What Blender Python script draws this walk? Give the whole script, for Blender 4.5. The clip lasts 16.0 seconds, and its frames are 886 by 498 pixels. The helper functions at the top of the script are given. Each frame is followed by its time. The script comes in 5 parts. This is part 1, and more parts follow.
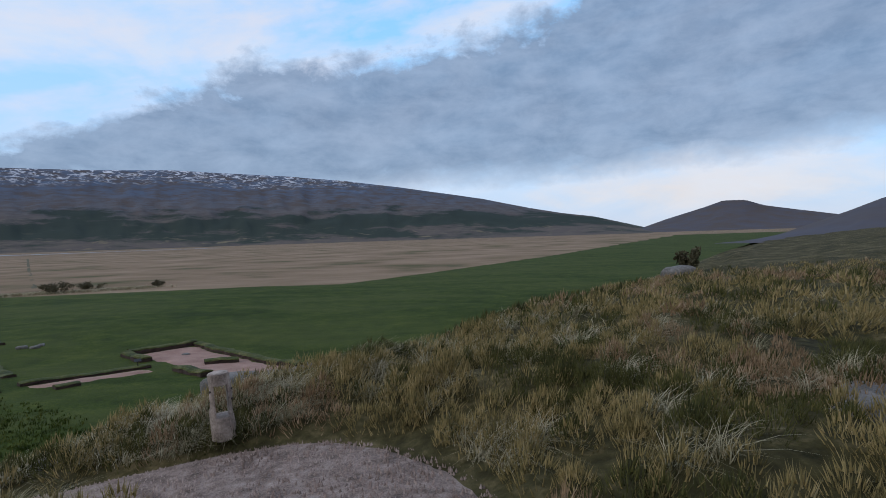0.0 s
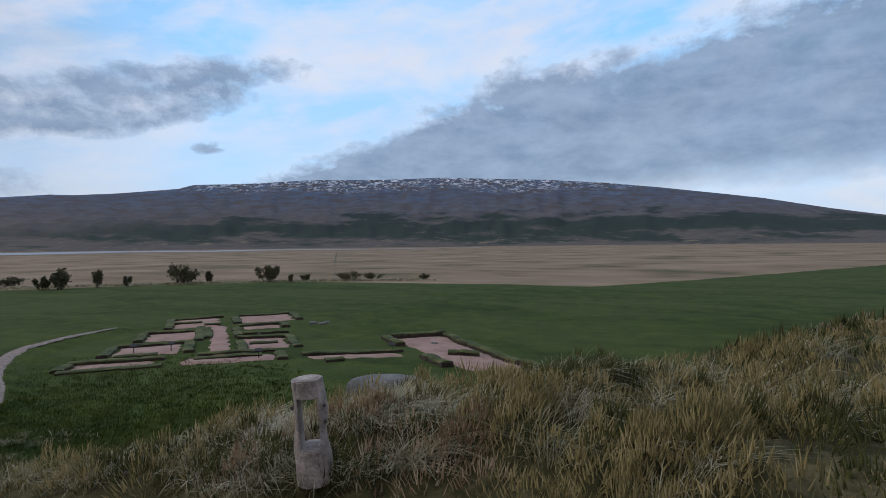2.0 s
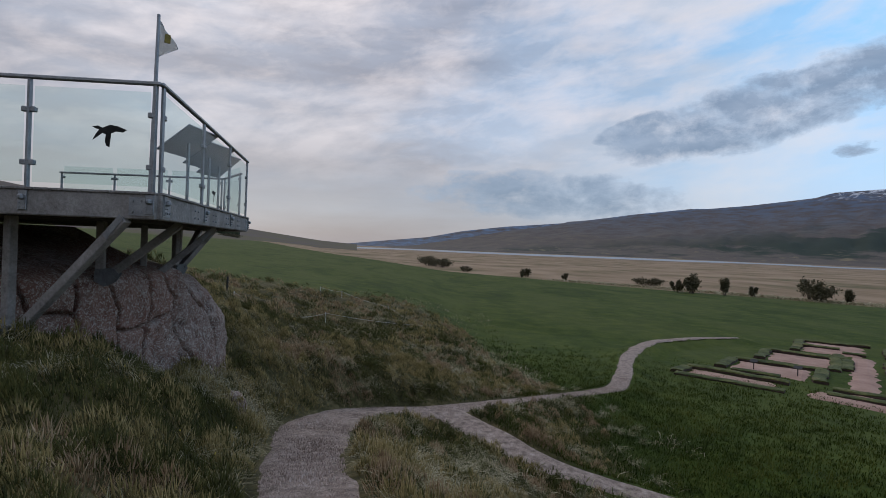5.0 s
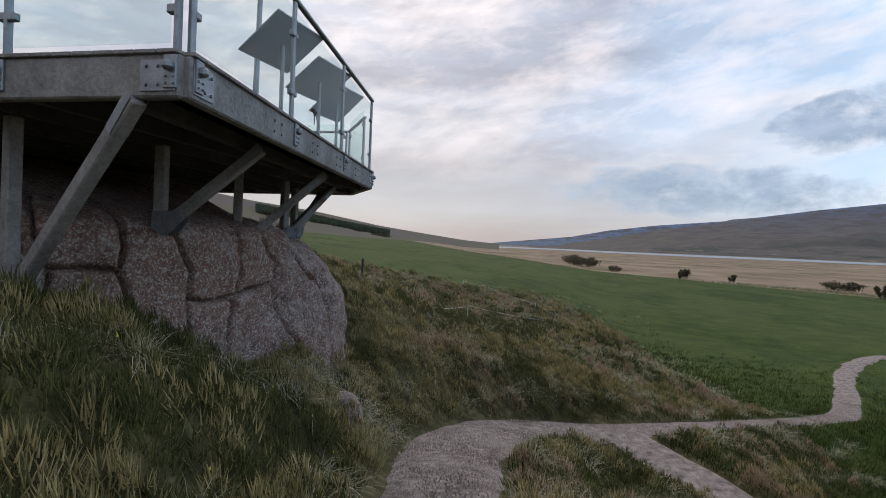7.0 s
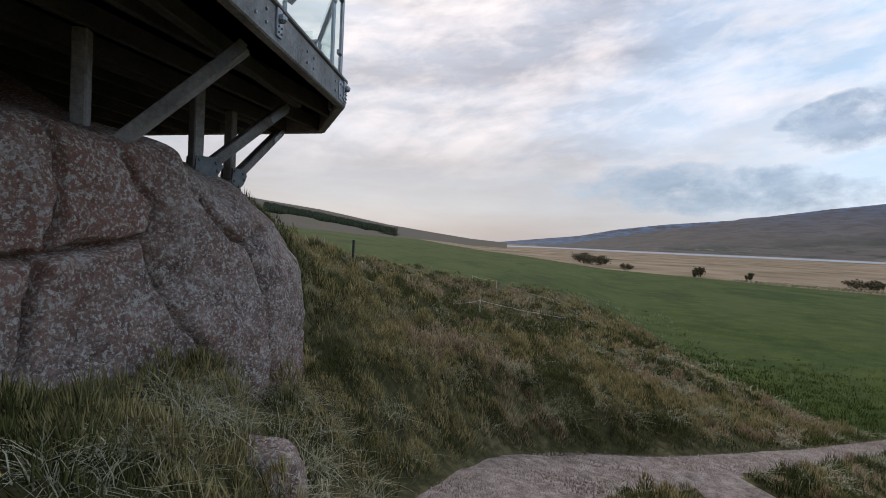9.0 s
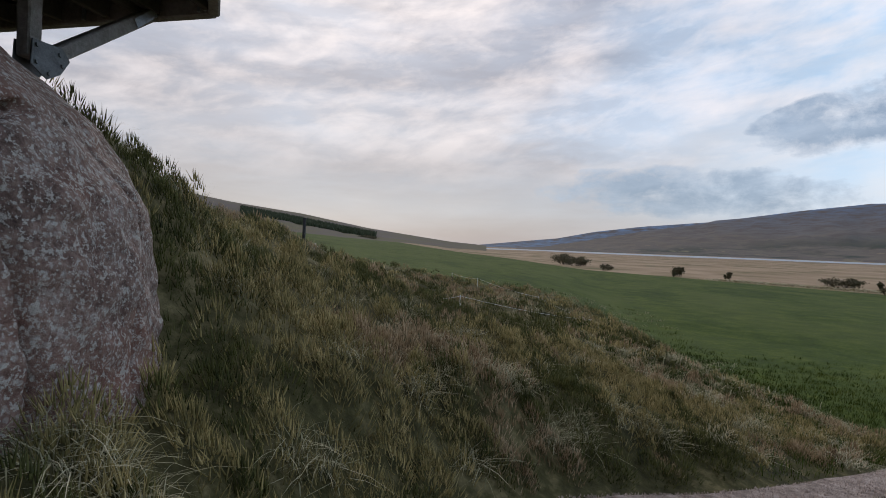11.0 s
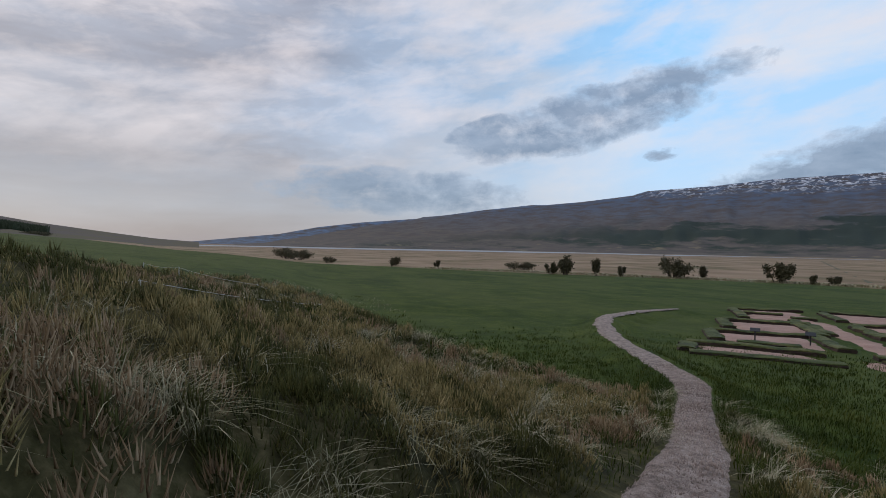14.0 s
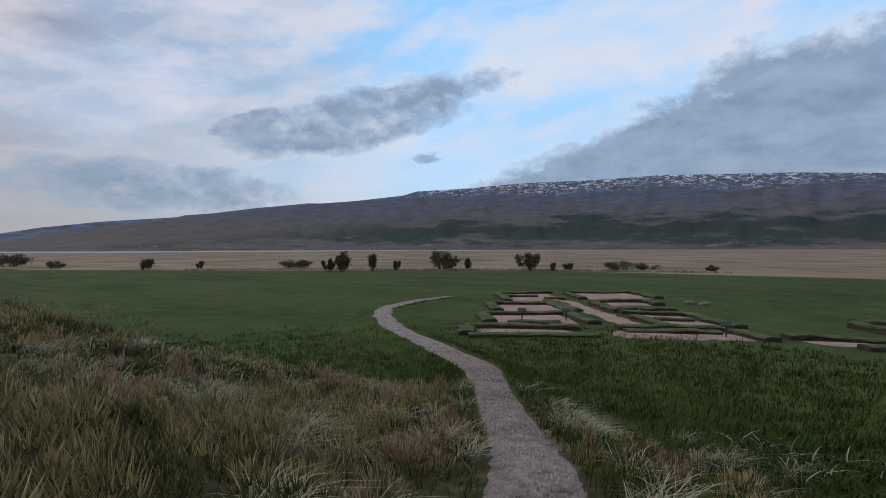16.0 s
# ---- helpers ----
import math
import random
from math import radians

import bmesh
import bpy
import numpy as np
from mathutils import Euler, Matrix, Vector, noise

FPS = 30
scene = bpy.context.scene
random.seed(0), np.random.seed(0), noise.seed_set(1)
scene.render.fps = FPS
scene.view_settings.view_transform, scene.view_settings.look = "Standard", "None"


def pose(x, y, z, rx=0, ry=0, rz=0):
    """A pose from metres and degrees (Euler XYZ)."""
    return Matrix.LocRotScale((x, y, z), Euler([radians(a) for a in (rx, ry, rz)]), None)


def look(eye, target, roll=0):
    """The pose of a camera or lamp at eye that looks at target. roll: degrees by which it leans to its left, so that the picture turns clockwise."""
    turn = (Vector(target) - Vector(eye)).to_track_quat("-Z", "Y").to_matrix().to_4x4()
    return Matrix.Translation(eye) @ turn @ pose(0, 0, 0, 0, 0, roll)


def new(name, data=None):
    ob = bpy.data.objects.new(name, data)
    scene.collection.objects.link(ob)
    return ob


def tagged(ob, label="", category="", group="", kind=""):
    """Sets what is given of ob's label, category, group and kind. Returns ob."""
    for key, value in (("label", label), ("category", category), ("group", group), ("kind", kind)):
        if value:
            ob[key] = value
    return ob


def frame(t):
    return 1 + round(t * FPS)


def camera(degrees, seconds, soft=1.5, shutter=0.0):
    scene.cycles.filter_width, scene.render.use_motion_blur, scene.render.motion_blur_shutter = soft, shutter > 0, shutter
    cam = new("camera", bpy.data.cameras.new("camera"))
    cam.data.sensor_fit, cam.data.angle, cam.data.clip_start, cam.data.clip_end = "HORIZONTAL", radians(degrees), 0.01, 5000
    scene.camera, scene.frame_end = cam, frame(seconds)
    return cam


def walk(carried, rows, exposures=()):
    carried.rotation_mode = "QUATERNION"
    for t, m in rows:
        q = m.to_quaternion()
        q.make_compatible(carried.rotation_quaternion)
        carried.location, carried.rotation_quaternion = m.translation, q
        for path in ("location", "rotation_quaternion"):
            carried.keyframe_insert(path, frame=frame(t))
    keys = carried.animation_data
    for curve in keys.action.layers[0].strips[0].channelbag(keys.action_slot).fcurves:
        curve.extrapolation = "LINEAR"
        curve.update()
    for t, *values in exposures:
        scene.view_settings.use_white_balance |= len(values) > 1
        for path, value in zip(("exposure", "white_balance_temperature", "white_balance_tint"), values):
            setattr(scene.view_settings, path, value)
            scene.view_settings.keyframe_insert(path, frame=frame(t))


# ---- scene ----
cam = camera(79.5, 16.0, soft=0.9)
# seconds, eye in metres, yaw, pitch, roll
ROWS = [
    (0.0, -0.000, 0.000, 1.550, -0.15, -1.35, 1.77),
    (0.5, 0.160, 0.699, 1.434, 5.51, -1.25, 1.62),
    (1.0, 0.210, 1.417, 1.312, 12.48, -1.05, 1.41),
    (1.5, 0.180, 2.109, 1.195, 19.35, -0.76, 0.84),
    (2.0, 0.038, 2.768, 1.090, 26.69, -0.53, 0.62),
    (2.5, -0.163, 3.329, 0.991, 33.26, -0.35, 0.16),
    (3.0, -0.564, 3.860, 0.902, 41.60, -0.22, -0.43),
    (3.5, -1.094, 4.287, 0.819, 51.70, -0.19, -1.06),
    (4.0, -1.728, 4.549, 0.739, 63.42, -0.09, -1.21),
    (4.5, -2.314, 4.779, 0.788, 76.40, -0.07, -1.68),
    (5.0, -2.889, 4.846, 0.690, 87.81, -0.17, -2.19),
    (7.5, -6.539, 4.138, -0.093, 103.35, -0.92, -2.42),
    (8, -7.311, 3.917, -0.243, 103.57, -1.06, -2.61),
    (10.5, -10.507, 3.416, -0.825, 103.98, -0.53, -1.95),
    (11.0, -11.065, 3.265, -0.988, 101.62, -0.51, -2.08),
    (11.5, -11.635, 3.107, -1.101, 97.41, -0.41, -2.61),
    (12.0, -12.222, 3.042, -1.225, 92.99, -0.22, -2.26),
    (12.5, -12.828, 3.018, -1.362, 87.73, -0.09, -1.79),
    (13.0, -13.411, 3.049, -1.516, 83.32, -0.03, -1.55),
    (13.5, -14.042, 3.146, -1.665, 78.49, -0.09, -1.34),
    (14.0, -14.639, 3.296, -1.814, 72.37, -0.14, -1.15),
    (14.5, -15.211, 3.480, -1.939, 64.84, 0.02, -0.69),
    (15.0, -15.801, 3.793, -2.051, 58.12, -0.07, -0.26),
    (15.5, -16.323, 4.163, -2.184, 51.84, -0.21, 0.03),
    (16.0, -16.764, 4.569, -2.321, 48.71, -0.08, 0.15),
]
walk(cam, [(t, pose(x, y, z, 90 + pitch, roll, yaw)) for t, x, y, z, yaw, pitch, roll in ROWS],
     exposures=((0.0, 0.17, 6130, 10), (5.0, 0.16, 6480, 10), (7.5, 0.62, 6750, 10), (8.2, 0.62, 6780, 10), (11.0, 0.46, 6850, 10), (13.0, 0.23, 6700, 10), (16.0, 0.13, 6380, 10)))

# ---------------------------------------------------------------- sky and sun
SUN_AZ, SUN_EL = 205.0, 36.0     # degrees, anticlockwise from east


def math_node(nt, op, a, b=None, c=None, clamp=False):
    n = nt.nodes.new("ShaderNodeMath")
    n.operation, n.use_clamp = op, clamp
    for i, v in enumerate((a, b, c)):
        if v is None:
            continue
        if isinstance(v, (int, float)):
            n.inputs[i].default_value = v
        else:
            nt.links.new(v, n.inputs[i])
    return n.outputs[0]


def ramp_node(nt, fac, stops, mode="LINEAR"):
    n = nt.nodes.new("ShaderNodeValToRGB")
    n.color_ramp.interpolation = mode
    while len(n.color_ramp.elements) < len(stops):
        n.color_ramp.elements.new(0.5)
    for e, (p, col) in zip(n.color_ramp.elements, stops):
        e.position = p
        e.color = (col, col, col, 1) if isinstance(col, (int, float)) else (*col, 1)
    nt.links.new(fac, n.inputs[0])
    return n.outputs[0]


def noise_node(nt, vec, scale, detail=4.0, rough=0.55, distort=0.0):
    n = nt.nodes.new("ShaderNodeTexNoise")
    n.inputs["Scale"].default_value, n.inputs["Detail"].default_value = scale, detail
    n.inputs["Roughness"].default_value, n.inputs["Distortion"].default_value = rough, distort
    if vec is not None:
        nt.links.new(vec, n.inputs["Vector"])
    return n.outputs[0]


def mix_node(nt, fac, a, b, blend="MIX"):
    n = nt.nodes.new("ShaderNodeMix")
    n.data_type, n.blend_type = "RGBA", blend
    for i, v in ((0, fac), (6, a), (7, b)):
        if isinstance(v, (int, float)):
            n.inputs[i].default_value = v
        elif isinstance(v, tuple):
            n.inputs[i].default_value = (*v, 1)
        else:
            nt.links.new(v, n.inputs[i])
    return n.outputs[2]


def scaled(nt, vec, x, y, z):
    n = nt.nodes.new("ShaderNodeMapping")
    n.inputs["Scale"].default_value = (x, y, z)
    nt.links.new(vec, n.inputs["Vector"])
    return n.outputs[0]


def make_world():
    w = bpy.data.worlds.new("evening_sky")
    scene.world = w
    w.use_nodes = True
    nt = w.node_tree
    nt.nodes.clear()
    out = nt.nodes.new("ShaderNodeOutputWorld")
    bg = nt.nodes.new("ShaderNodeBackground")
    sky = nt.nodes.new("ShaderNodeTexSky")
    sky.sky_type, sky.sun_disc = "NISHITA", False
    sky.sun_elevation, sky.sun_rotation = radians(SUN_EL), radians(90 - SUN_AZ)
    sky.air_density, sky.dust_density, sky.ozone_density = 1.0, 1.5, 2.0
    tc = nt.nodes.new("ShaderNodeTexCoord").outputs["Generated"]
    sep = nt.nodes.new("ShaderNodeSeparateXYZ")
    nt.links.new(tc, sep.inputs[0])
    x, y, z = sep.outputs
    az = math_node(nt, "MULTIPLY", math_node(nt, "ARCTAN2", y, x), 57.2958)       # -180..180
    az = math_node(nt, "MODULO", math_node(nt, "ADD", az, 360), 360)             # 0..360
    el = math_node(nt, "MULTIPLY", math_node(nt, "ARCSINE", z), 57.2958)
    # stretched cloud coordinates: azimuth and elevation in degrees
    comb = nt.nodes.new("ShaderNodeCombineXYZ")
    nt.links.new(az, comb.inputs[0])
    nt.links.new(el, comb.inputs[1])
    pos = comb.outputs[0]
    n1 = noise_node(nt, scaled(nt, pos, 0.055, 0.13, 1), 1.0, 6, 0.56, 0.35)
    n2 = noise_node(nt, scaled(nt, pos, 0.16, 0.42, 1), 1.0, 6, 0.6, 0.3)
    n3 = noise_node(nt, scaled(nt, pos, 0.035, 0.20, 1), 1.0, 5, 0.55, 0.2)

    def blob(a, e, ra, re, tilt, edge=0.9, ragged=1.0):
        """A ragged cloud round (a, e) with those half sizes in degrees; positive inside."""
        da = math_node(nt, "SUBTRACT", az, a)
        de = math_node(nt, "ADD", math_node(nt, "SUBTRACT", el, e), math_node(nt, "MULTIPLY", da, tilt))
        q = math_node(nt, "ADD", math_node(nt, "POWER", math_node(nt, "ABSOLUTE", math_node(nt, "DIVIDE", da, ra)), 2),
                      math_node(nt, "POWER", math_node(nt, "ABSOLUTE", math_node(nt, "DIVIDE", de, re)), 2))
        n = math_node(nt, "ADD", math_node(nt, "MULTIPLY", math_node(nt, "SUBTRACT", n1, 0.5), 2.6),
                      math_node(nt, "MULTIPLY", math_node(nt, "SUBTRACT", n2, 0.5), 2.2))
        v = math_node(nt, "ADD", math_node(nt, "SUBTRACT", 1.0, q), math_node(nt, "MULTIPLY", n, ragged))
        return math_node(nt, "MULTIPLY", v, 1 / edge, clamp=True)

    # clear evening blue, paler to the horizon
    clear = ramp_node(nt, math_node(nt, "DIVIDE", el, 60.0, clamp=True),
                      ((0.0, (0.62, 0.68, 0.78)), (0.12, (0.50, 0.72, 0.98)), (0.35, (0.33, 0.66, 1.05)), (1.0, (0.24, 0.48, 0.88))))
    # warm pale gap over the valley's north end
    edge_n = noise_node(nt, scaled(nt, pos, 0.24, 0.34, 1), 1.0, 8, 0.66, 0.2)
    warm = blob(64, 4.5, 16, 3.6, 0.0, 1.2)
    col = mix_node(nt, warm, clear, (0.78, 0.72, 0.70))
    # high thin veil
    veil = math_node(nt, "MULTIPLY", ramp_node(nt, n1, ((0.42, 0.0), (0.66, 1.0))), 0.75)
    col = mix_node(nt, veil, col, (0.76, 0.79, 0.86))
    # grey-mauve layer over the west and south
    west = ramp_node(nt, math_node(nt, "DIVIDE", math_node(nt, "SUBTRACT", az, 140.0), 38.0, clamp=True), ((0.0, 0.0), (1.0, 1.0)))
    back = ramp_node(nt, math_node(nt, "DIVIDE", az, 360.0, clamp=True), ((0.0, 1.0), (0.06, 1.0), (0.14, 0.0), (1.0, 0.0)))
    west = math_node(nt, "ADD", west, back, clamp=True)
    west = math_node(nt, "MULTIPLY", west, ramp_node(nt, n3, ((0.30, 1.0), (0.70, 0.75))))
    layer = mix_node(nt, ramp_node(nt, n3, ((0.35, 0.0), (0.62, 1.0))), (0.23, 0.235, 0.285), (0.40, 0.38, 0.42))
    layer = mix_node(nt, ramp_node(nt, n2, ((0.5, 0.0), (0.75, 0.6))), layer, (0.72, 0.65, 0.65))
    low = ramp_node(nt, math_node(nt, "DIVIDE", el, 30.0, clamp=True), ((0.0, 0.95), (0.35, 0.85), (0.75, 0.0)))
    layer = mix_node(nt, low, layer, (0.29, 0.285, 0.325))
    col = mix_node(nt, west, col, layer)
    # rows of small lit puffs over the west, rising to the north
    tilted = nt.nodes.new("ShaderNodeCombineXYZ")
    nt.links.new(az, tilted.inputs[0])
    nt.links.new(math_node(nt, "ADD", el, math_node(nt, "MULTIPLY", az, 0.17)), tilted.inputs[1])
    rows = noise_node(nt, scaled(nt, tilted.outputs[0], 0.06, 0.24, 1), 1.0, 6, 0.55, 0.3)
    puffs = noise_node(nt, scaled(nt, tilted.outputs[0], 0.20, 0.42, 1), 1.0, 6, 0.58, 0.3)
    lit = math_node(nt, "ADD", math_node(nt, "MULTIPLY", rows, 0.6), math_node(nt, "MULTIPLY", puffs, 0.4))
    high = ramp_node(nt, math_node(nt, "DIVIDE", el, 40.0, clamp=True), ((0.12, 0.0), (0.32, 1.0)))
    blue_gap = math_node(nt, "MULTIPLY", blob(171, 15, 13, 6.0, 0.17, 1.1, 0.8), 0.5)
    col = mix_node(nt, blue_gap, col, (0.47, 0.62, 0.84))
    col = mix_node(nt, math_node(nt, "MULTIPLY", ramp_node(nt, lit, ((0.44, 0.0), (0.66, 0.62))), high), col, (0.84, 0.77, 0.78))
    shade = math_node(nt, "MULTIPLY", math_node(nt, "MULTIPLY", ramp_node(nt, lit, ((0.34, 0.45), (0.50, 0.0))), high), west)
    col = mix_node(nt, shade, col, (0.36, 0.40, 0.50))
    # dark banks
    dark = mix_node(nt, ramp_node(nt, n2, ((0.35, 0.0), (0.7, 1.0))), (0.175, 0.25, 0.37), (0.30, 0.38, 0.51))
    ragged = math_node(nt, "ADD", math_node(nt, "MULTIPLY", math_node(nt, "SUBTRACT", n1, 0.5), 9.0),
                       math_node(nt, "MULTIPLY", math_node(nt, "SUBTRACT", edge_n, 0.5), 7.0))
    span = math_node(nt, "DIVIDE", az, 180.0, clamp=True)
    top = math_node(nt, "MULTIPLY", ramp_node(nt, span, ((0.20, 0.95), (0.36, 0.72), (0.46, 0.52), (0.52, 0.48), (0.60, 0.44), (0.66, 0.355), (0.72, 0.24), (0.78, 0.15), (0.82, 0.02))), 40.0)
    foot = math_node(nt, "MULTIPLY", ramp_node(nt, span, ((0.20, 0.165), (0.34, 0.15), (0.42, 0.125), (0.52, 0.115), (0.62, 0.09), (0.76, 0.11))), 40.0)
    under = math_node(nt, "MULTIPLY", math_node(nt, "ADD", math_node(nt, "SUBTRACT", top, el), ragged), 0.55, clamp=True)
    above = math_node(nt, "MULTIPLY", math_node(nt, "ADD", math_node(nt, "SUBTRACT", el, foot), math_node(nt, "MULTIPLY", ragged, 0.45)), 0.35, clamp=True)
    west_end = ramp_node(nt, span, ((0.76, 1.0), (0.80, 0.0)))
    bank = math_node(nt, "MULTIPLY", math_node(nt, "MULTIPLY", under, above), west_end)
    body = mix_node(nt, ramp_node(nt, math_node(nt, "SUBTRACT", top, el), ((0.0, 0.55), (1.0, 0.0))), dark, (0.36, 0.46, 0.60))
    body = mix_node(nt, ramp_node(nt, edge_n, ((0.42, 0.0), (0.72, 0.5))), body, (0.37, 0.46, 0.60))
    col = mix_node(nt, math_node(nt, "MULTIPLY", bank, 0.93), col, body)
    for a, e, ra, re, tilt, rg in ((146.5, 13.8, 15.0, 3.6, 0.24, 0.55), (159, 12.5, 3.5, 1.2, 0.3, 0.8), (139.5, 9.8, 3.2, 0.8, 0.2, 1.5), (168, 5.6, 15, 2.8, 0.0, 0.8)):
        body = blob(a, e, ra, re, tilt, 0.6, rg)
        fray = math_node(nt, "ADD", body, math_node(nt, "MULTIPLY", math_node(nt, "SUBTRACT", edge_n, 0.56), 3.2), clamp=True)
        fray = math_node(nt, "MULTIPLY", fray, math_node(nt, "MULTIPLY", body, 4.0, clamp=True))
        col = mix_node(nt, math_node(nt, "MULTIPLY", fray, 0.9), col, dark)
    # the sky texture gives the upper sky and the tint
    full = mix_node(nt, 0.012, col, sky.outputs[0])
    nt.links.new(full, bg.inputs["Color"])
    bg.inputs["Strength"].default_value = 0.86
    nt.links.new(bg.outputs[0], out.inputs[0])


make_world()
sun_data = bpy.data.lights.new("sun", "SUN")
sun_data.energy, sun_data.angle, sun_data.color = 0.6, radians(22), (1.0, 0.93, 0.86)
sun = new("sun", sun_data)
sun.matrix_world = look((0, 0, 0), (-math.cos(radians(SUN_AZ)) * math.cos(radians(SUN_EL)),
                                    -math.sin(radians(SUN_AZ)) * math.cos(radians(SUN_EL)), -math.sin(radians(SUN_EL))))

# ---------------------------------------------------------------- materials


def material(name, colours, scale=4.0, rough=0.9, bump=0.3, fine=None, metal=0.0, spread=(0.35, 0.65), tint=0.0, bump_scale=None):
    """Noise-mixed colours at two scales with bump. colours: two or three."""
    m = bpy.data.materials.new(name)
    m.use_nodes = True
    nt = m.node_tree
    bs = nt.nodes["Principled BSDF"]
    geo = nt.nodes.new("ShaderNodeNewGeometry").outputs["Position"]
    a = noise_node(nt, geo, scale, 5, 0.6)
    b = noise_node(nt, geo, fine or scale * 9, 4, 0.6)
    fac = math_node(nt, "ADD", math_node(nt, "MULTIPLY", a, 0.6), math_node(nt, "MULTIPLY", b, 0.4))
    lo, hi = spread
    n = len(colours)
    col = ramp_node(nt, fac, [(lo + (hi - lo) * i / (n - 1), c) for i, c in enumerate(colours)])
    if tint:
        rnd = nt.nodes.new("ShaderNodeObjectInfo").outputs["Random"]
        col = mix_node(nt, math_node(nt, "MULTIPLY", rnd, tint), col, (0.02, 0.02, 0.02))
    nt.links.new(col, bs.inputs["Base Color"])
    bs.inputs["Roughness"].default_value, bs.inputs["Metallic"].default_value = rough, metal
    if bump:
        bn = nt.nodes.new("ShaderNodeBump")
        bn.inputs["Strength"].default_value, bn.inputs["Distance"].default_value = bump, 0.03
        nt.links.new(noise_node(nt, geo, bump_scale or (fine or scale * 9), 5, 0.65), bn.inputs["Height"])
        nt.links.new(bn.outputs[0], bs.inputs["Normal"])
    return m


def island_material(name, stops, rough=0.85, clump=0.55):
    """Blades: each island takes its own colour out of the stops."""
    m = bpy.data.materials.new(name)
    m.use_nodes = True
    nt = m.node_tree
    bs = nt.nodes["Principled BSDF"]
    g = nt.nodes.new("ShaderNodeNewGeometry")
    big = noise_node(nt, g.outputs["Position"], clump, 4, 0.6)
    f = math_node(nt, "ADD", math_node(nt, "MULTIPLY", g.outputs["Random Per Island"], 0.42),
                  math_node(nt, "MULTIPLY", math_node(nt, "SUBTRACT", big, 0.30), 1.5), clamp=True)
    nt.links.new(ramp_node(nt, f, stops), bs.inputs["Base Color"])
    bs.inputs["Roughness"].default_value = rough
    bs.inputs["Specular IOR Level"].default_value = 0.2
    return m


M_GRAVEL = material("pink_gravel", ((0.10, 0.075, 0.062), (0.29, 0.225, 0.19), (0.47, 0.385, 0.335)), 6.0, 0.95, 0.9, 55.0, spread=(0.36, 0.64))
M_RUIN_GRAVEL = material("red_gravel", ((0.25, 0.145, 0.11), (0.44, 0.285, 0.225)), 0.8, 0.95, 0.4, 22.0)
M_STONE = material("grey_stone", ((0.08, 0.078, 0.07), (0.26, 0.25, 0.23)), 5.0, 0.9, 0.7, 40.0)
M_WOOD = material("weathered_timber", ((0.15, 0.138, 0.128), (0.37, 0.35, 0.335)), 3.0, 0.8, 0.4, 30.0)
# dark knots; on the platform's underside this tone paints in the shade
M_KNOT_SHADEWOOD = material("knot_and_shaded_timber", ((0.035, 0.03, 0.026), (0.09, 0.078, 0.068)), 3.0, 0.85, 0.3, 30.0)
M_STAKE = material("bleached_driftwood", ((0.19, 0.155, 0.13), (0.56, 0.48, 0.42)), 7.0, 0.85, 0.7, 45.0)
M_STEEL = material("galvanised_steel", ((0.24, 0.255, 0.27), (0.38, 0.40, 0.42)), 8.0, 0.5, 0.1, 60.0, metal=0.85)
# darker copy of the steel, holding the shade under the deck
M_PLATE = material("shaded_steel_plate", ((0.11, 0.115, 0.12), (0.20, 0.21, 0.22)), 9.0, 0.6, 0.2, 60.0, metal=0.5)
M_BLACK = material("black_rubber", ((0.015, 0.015, 0.016), (0.03, 0.03, 0.032)), 8.0, 0.6, 0.1)
M_TURF = material("turf", ((0.022, 0.034, 0.006), (0.060, 0.076, 0.014), (0.16, 0.145, 0.05)), 0.9, 0.95, 0.8, 9.0)
M_EARTH = material("dark_earth", ((0.022, 0.015, 0.011), (0.075, 0.05, 0.038)), 2.0, 0.95, 0.7, 14.0)
M_HEATH = island_material("golden_heath", ((0.0, (0.045, 0.043, 0.016)), (0.35, (0.145, 0.122, 0.045)), (0.7, (0.31, 0.243, 0.10)), (1.0, (0.48, 0.39, 0.21))), clump=3.2)
M_HEATH_DARK = island_material("dark_heath", ((0.0, (0.016, 0.020, 0.006)), (0.4, (0.050, 0.053, 0.014)), (0.75, (0.095, 0.095, 0.026)), (1.0, (0.17, 0.145, 0.05))), clump=3.2)
M_HEATH_RED = island_material("russet_heath", ((0.0, (0.068, 0.045, 0.025)), (0.5, (0.245, 0.165, 0.088)), (1.0, (0.48, 0.38, 0.25))), clump=3.2)
M_STRAW = island_material("dead_grass", ((0.0, (0.13, 0.13, 0.06)), (0.45, (0.35, 0.32, 0.20)), (1.0, (0.58, 0.53, 0.39))))
M_GREEN = island_material("green_grass", ((0.0, (0.014, 0.026, 0.003)), (0.5, (0.042, 0.065, 0.006)), (1.0, (0.12, 0.13, 0.025))))
M_LEAF = island_material("shrub_leaves", ((0.0, (0.045, 0.050, 0.026)), (0.6, (0.105, 0.095, 0.055)), (1.0, (0.18, 0.15, 0.095))))
M_CHIPS = island_material("gravel_chip", ((0.0, (0.09, 0.068, 0.058)), (0.5, (0.30, 0.23, 0.195)), (1.0, (0.56, 0.47, 0.42))))
M_PINE = island_material("pine_needles", ((0.0, (0.014, 0.024, 0.012)), (1.0, (0.04, 0.055, 0.028))))
M_FLOWER = material("yellow_petals", ((0.55, 0.40, 0.03), (0.75, 0.58, 0.05)), 9.0, 0.7, 0.0)
M_DITCH = material("ditch_rushes", ((0.05, 0.05, 0.022), (0.13, 0.11, 0.05)), 0.6, 0.95, 0.3)
M_TWIG = material("twig_bark", ((0.03, 0.024, 0.018), (0.09, 0.07, 0.055)), 9.0, 0.9, 0.3)


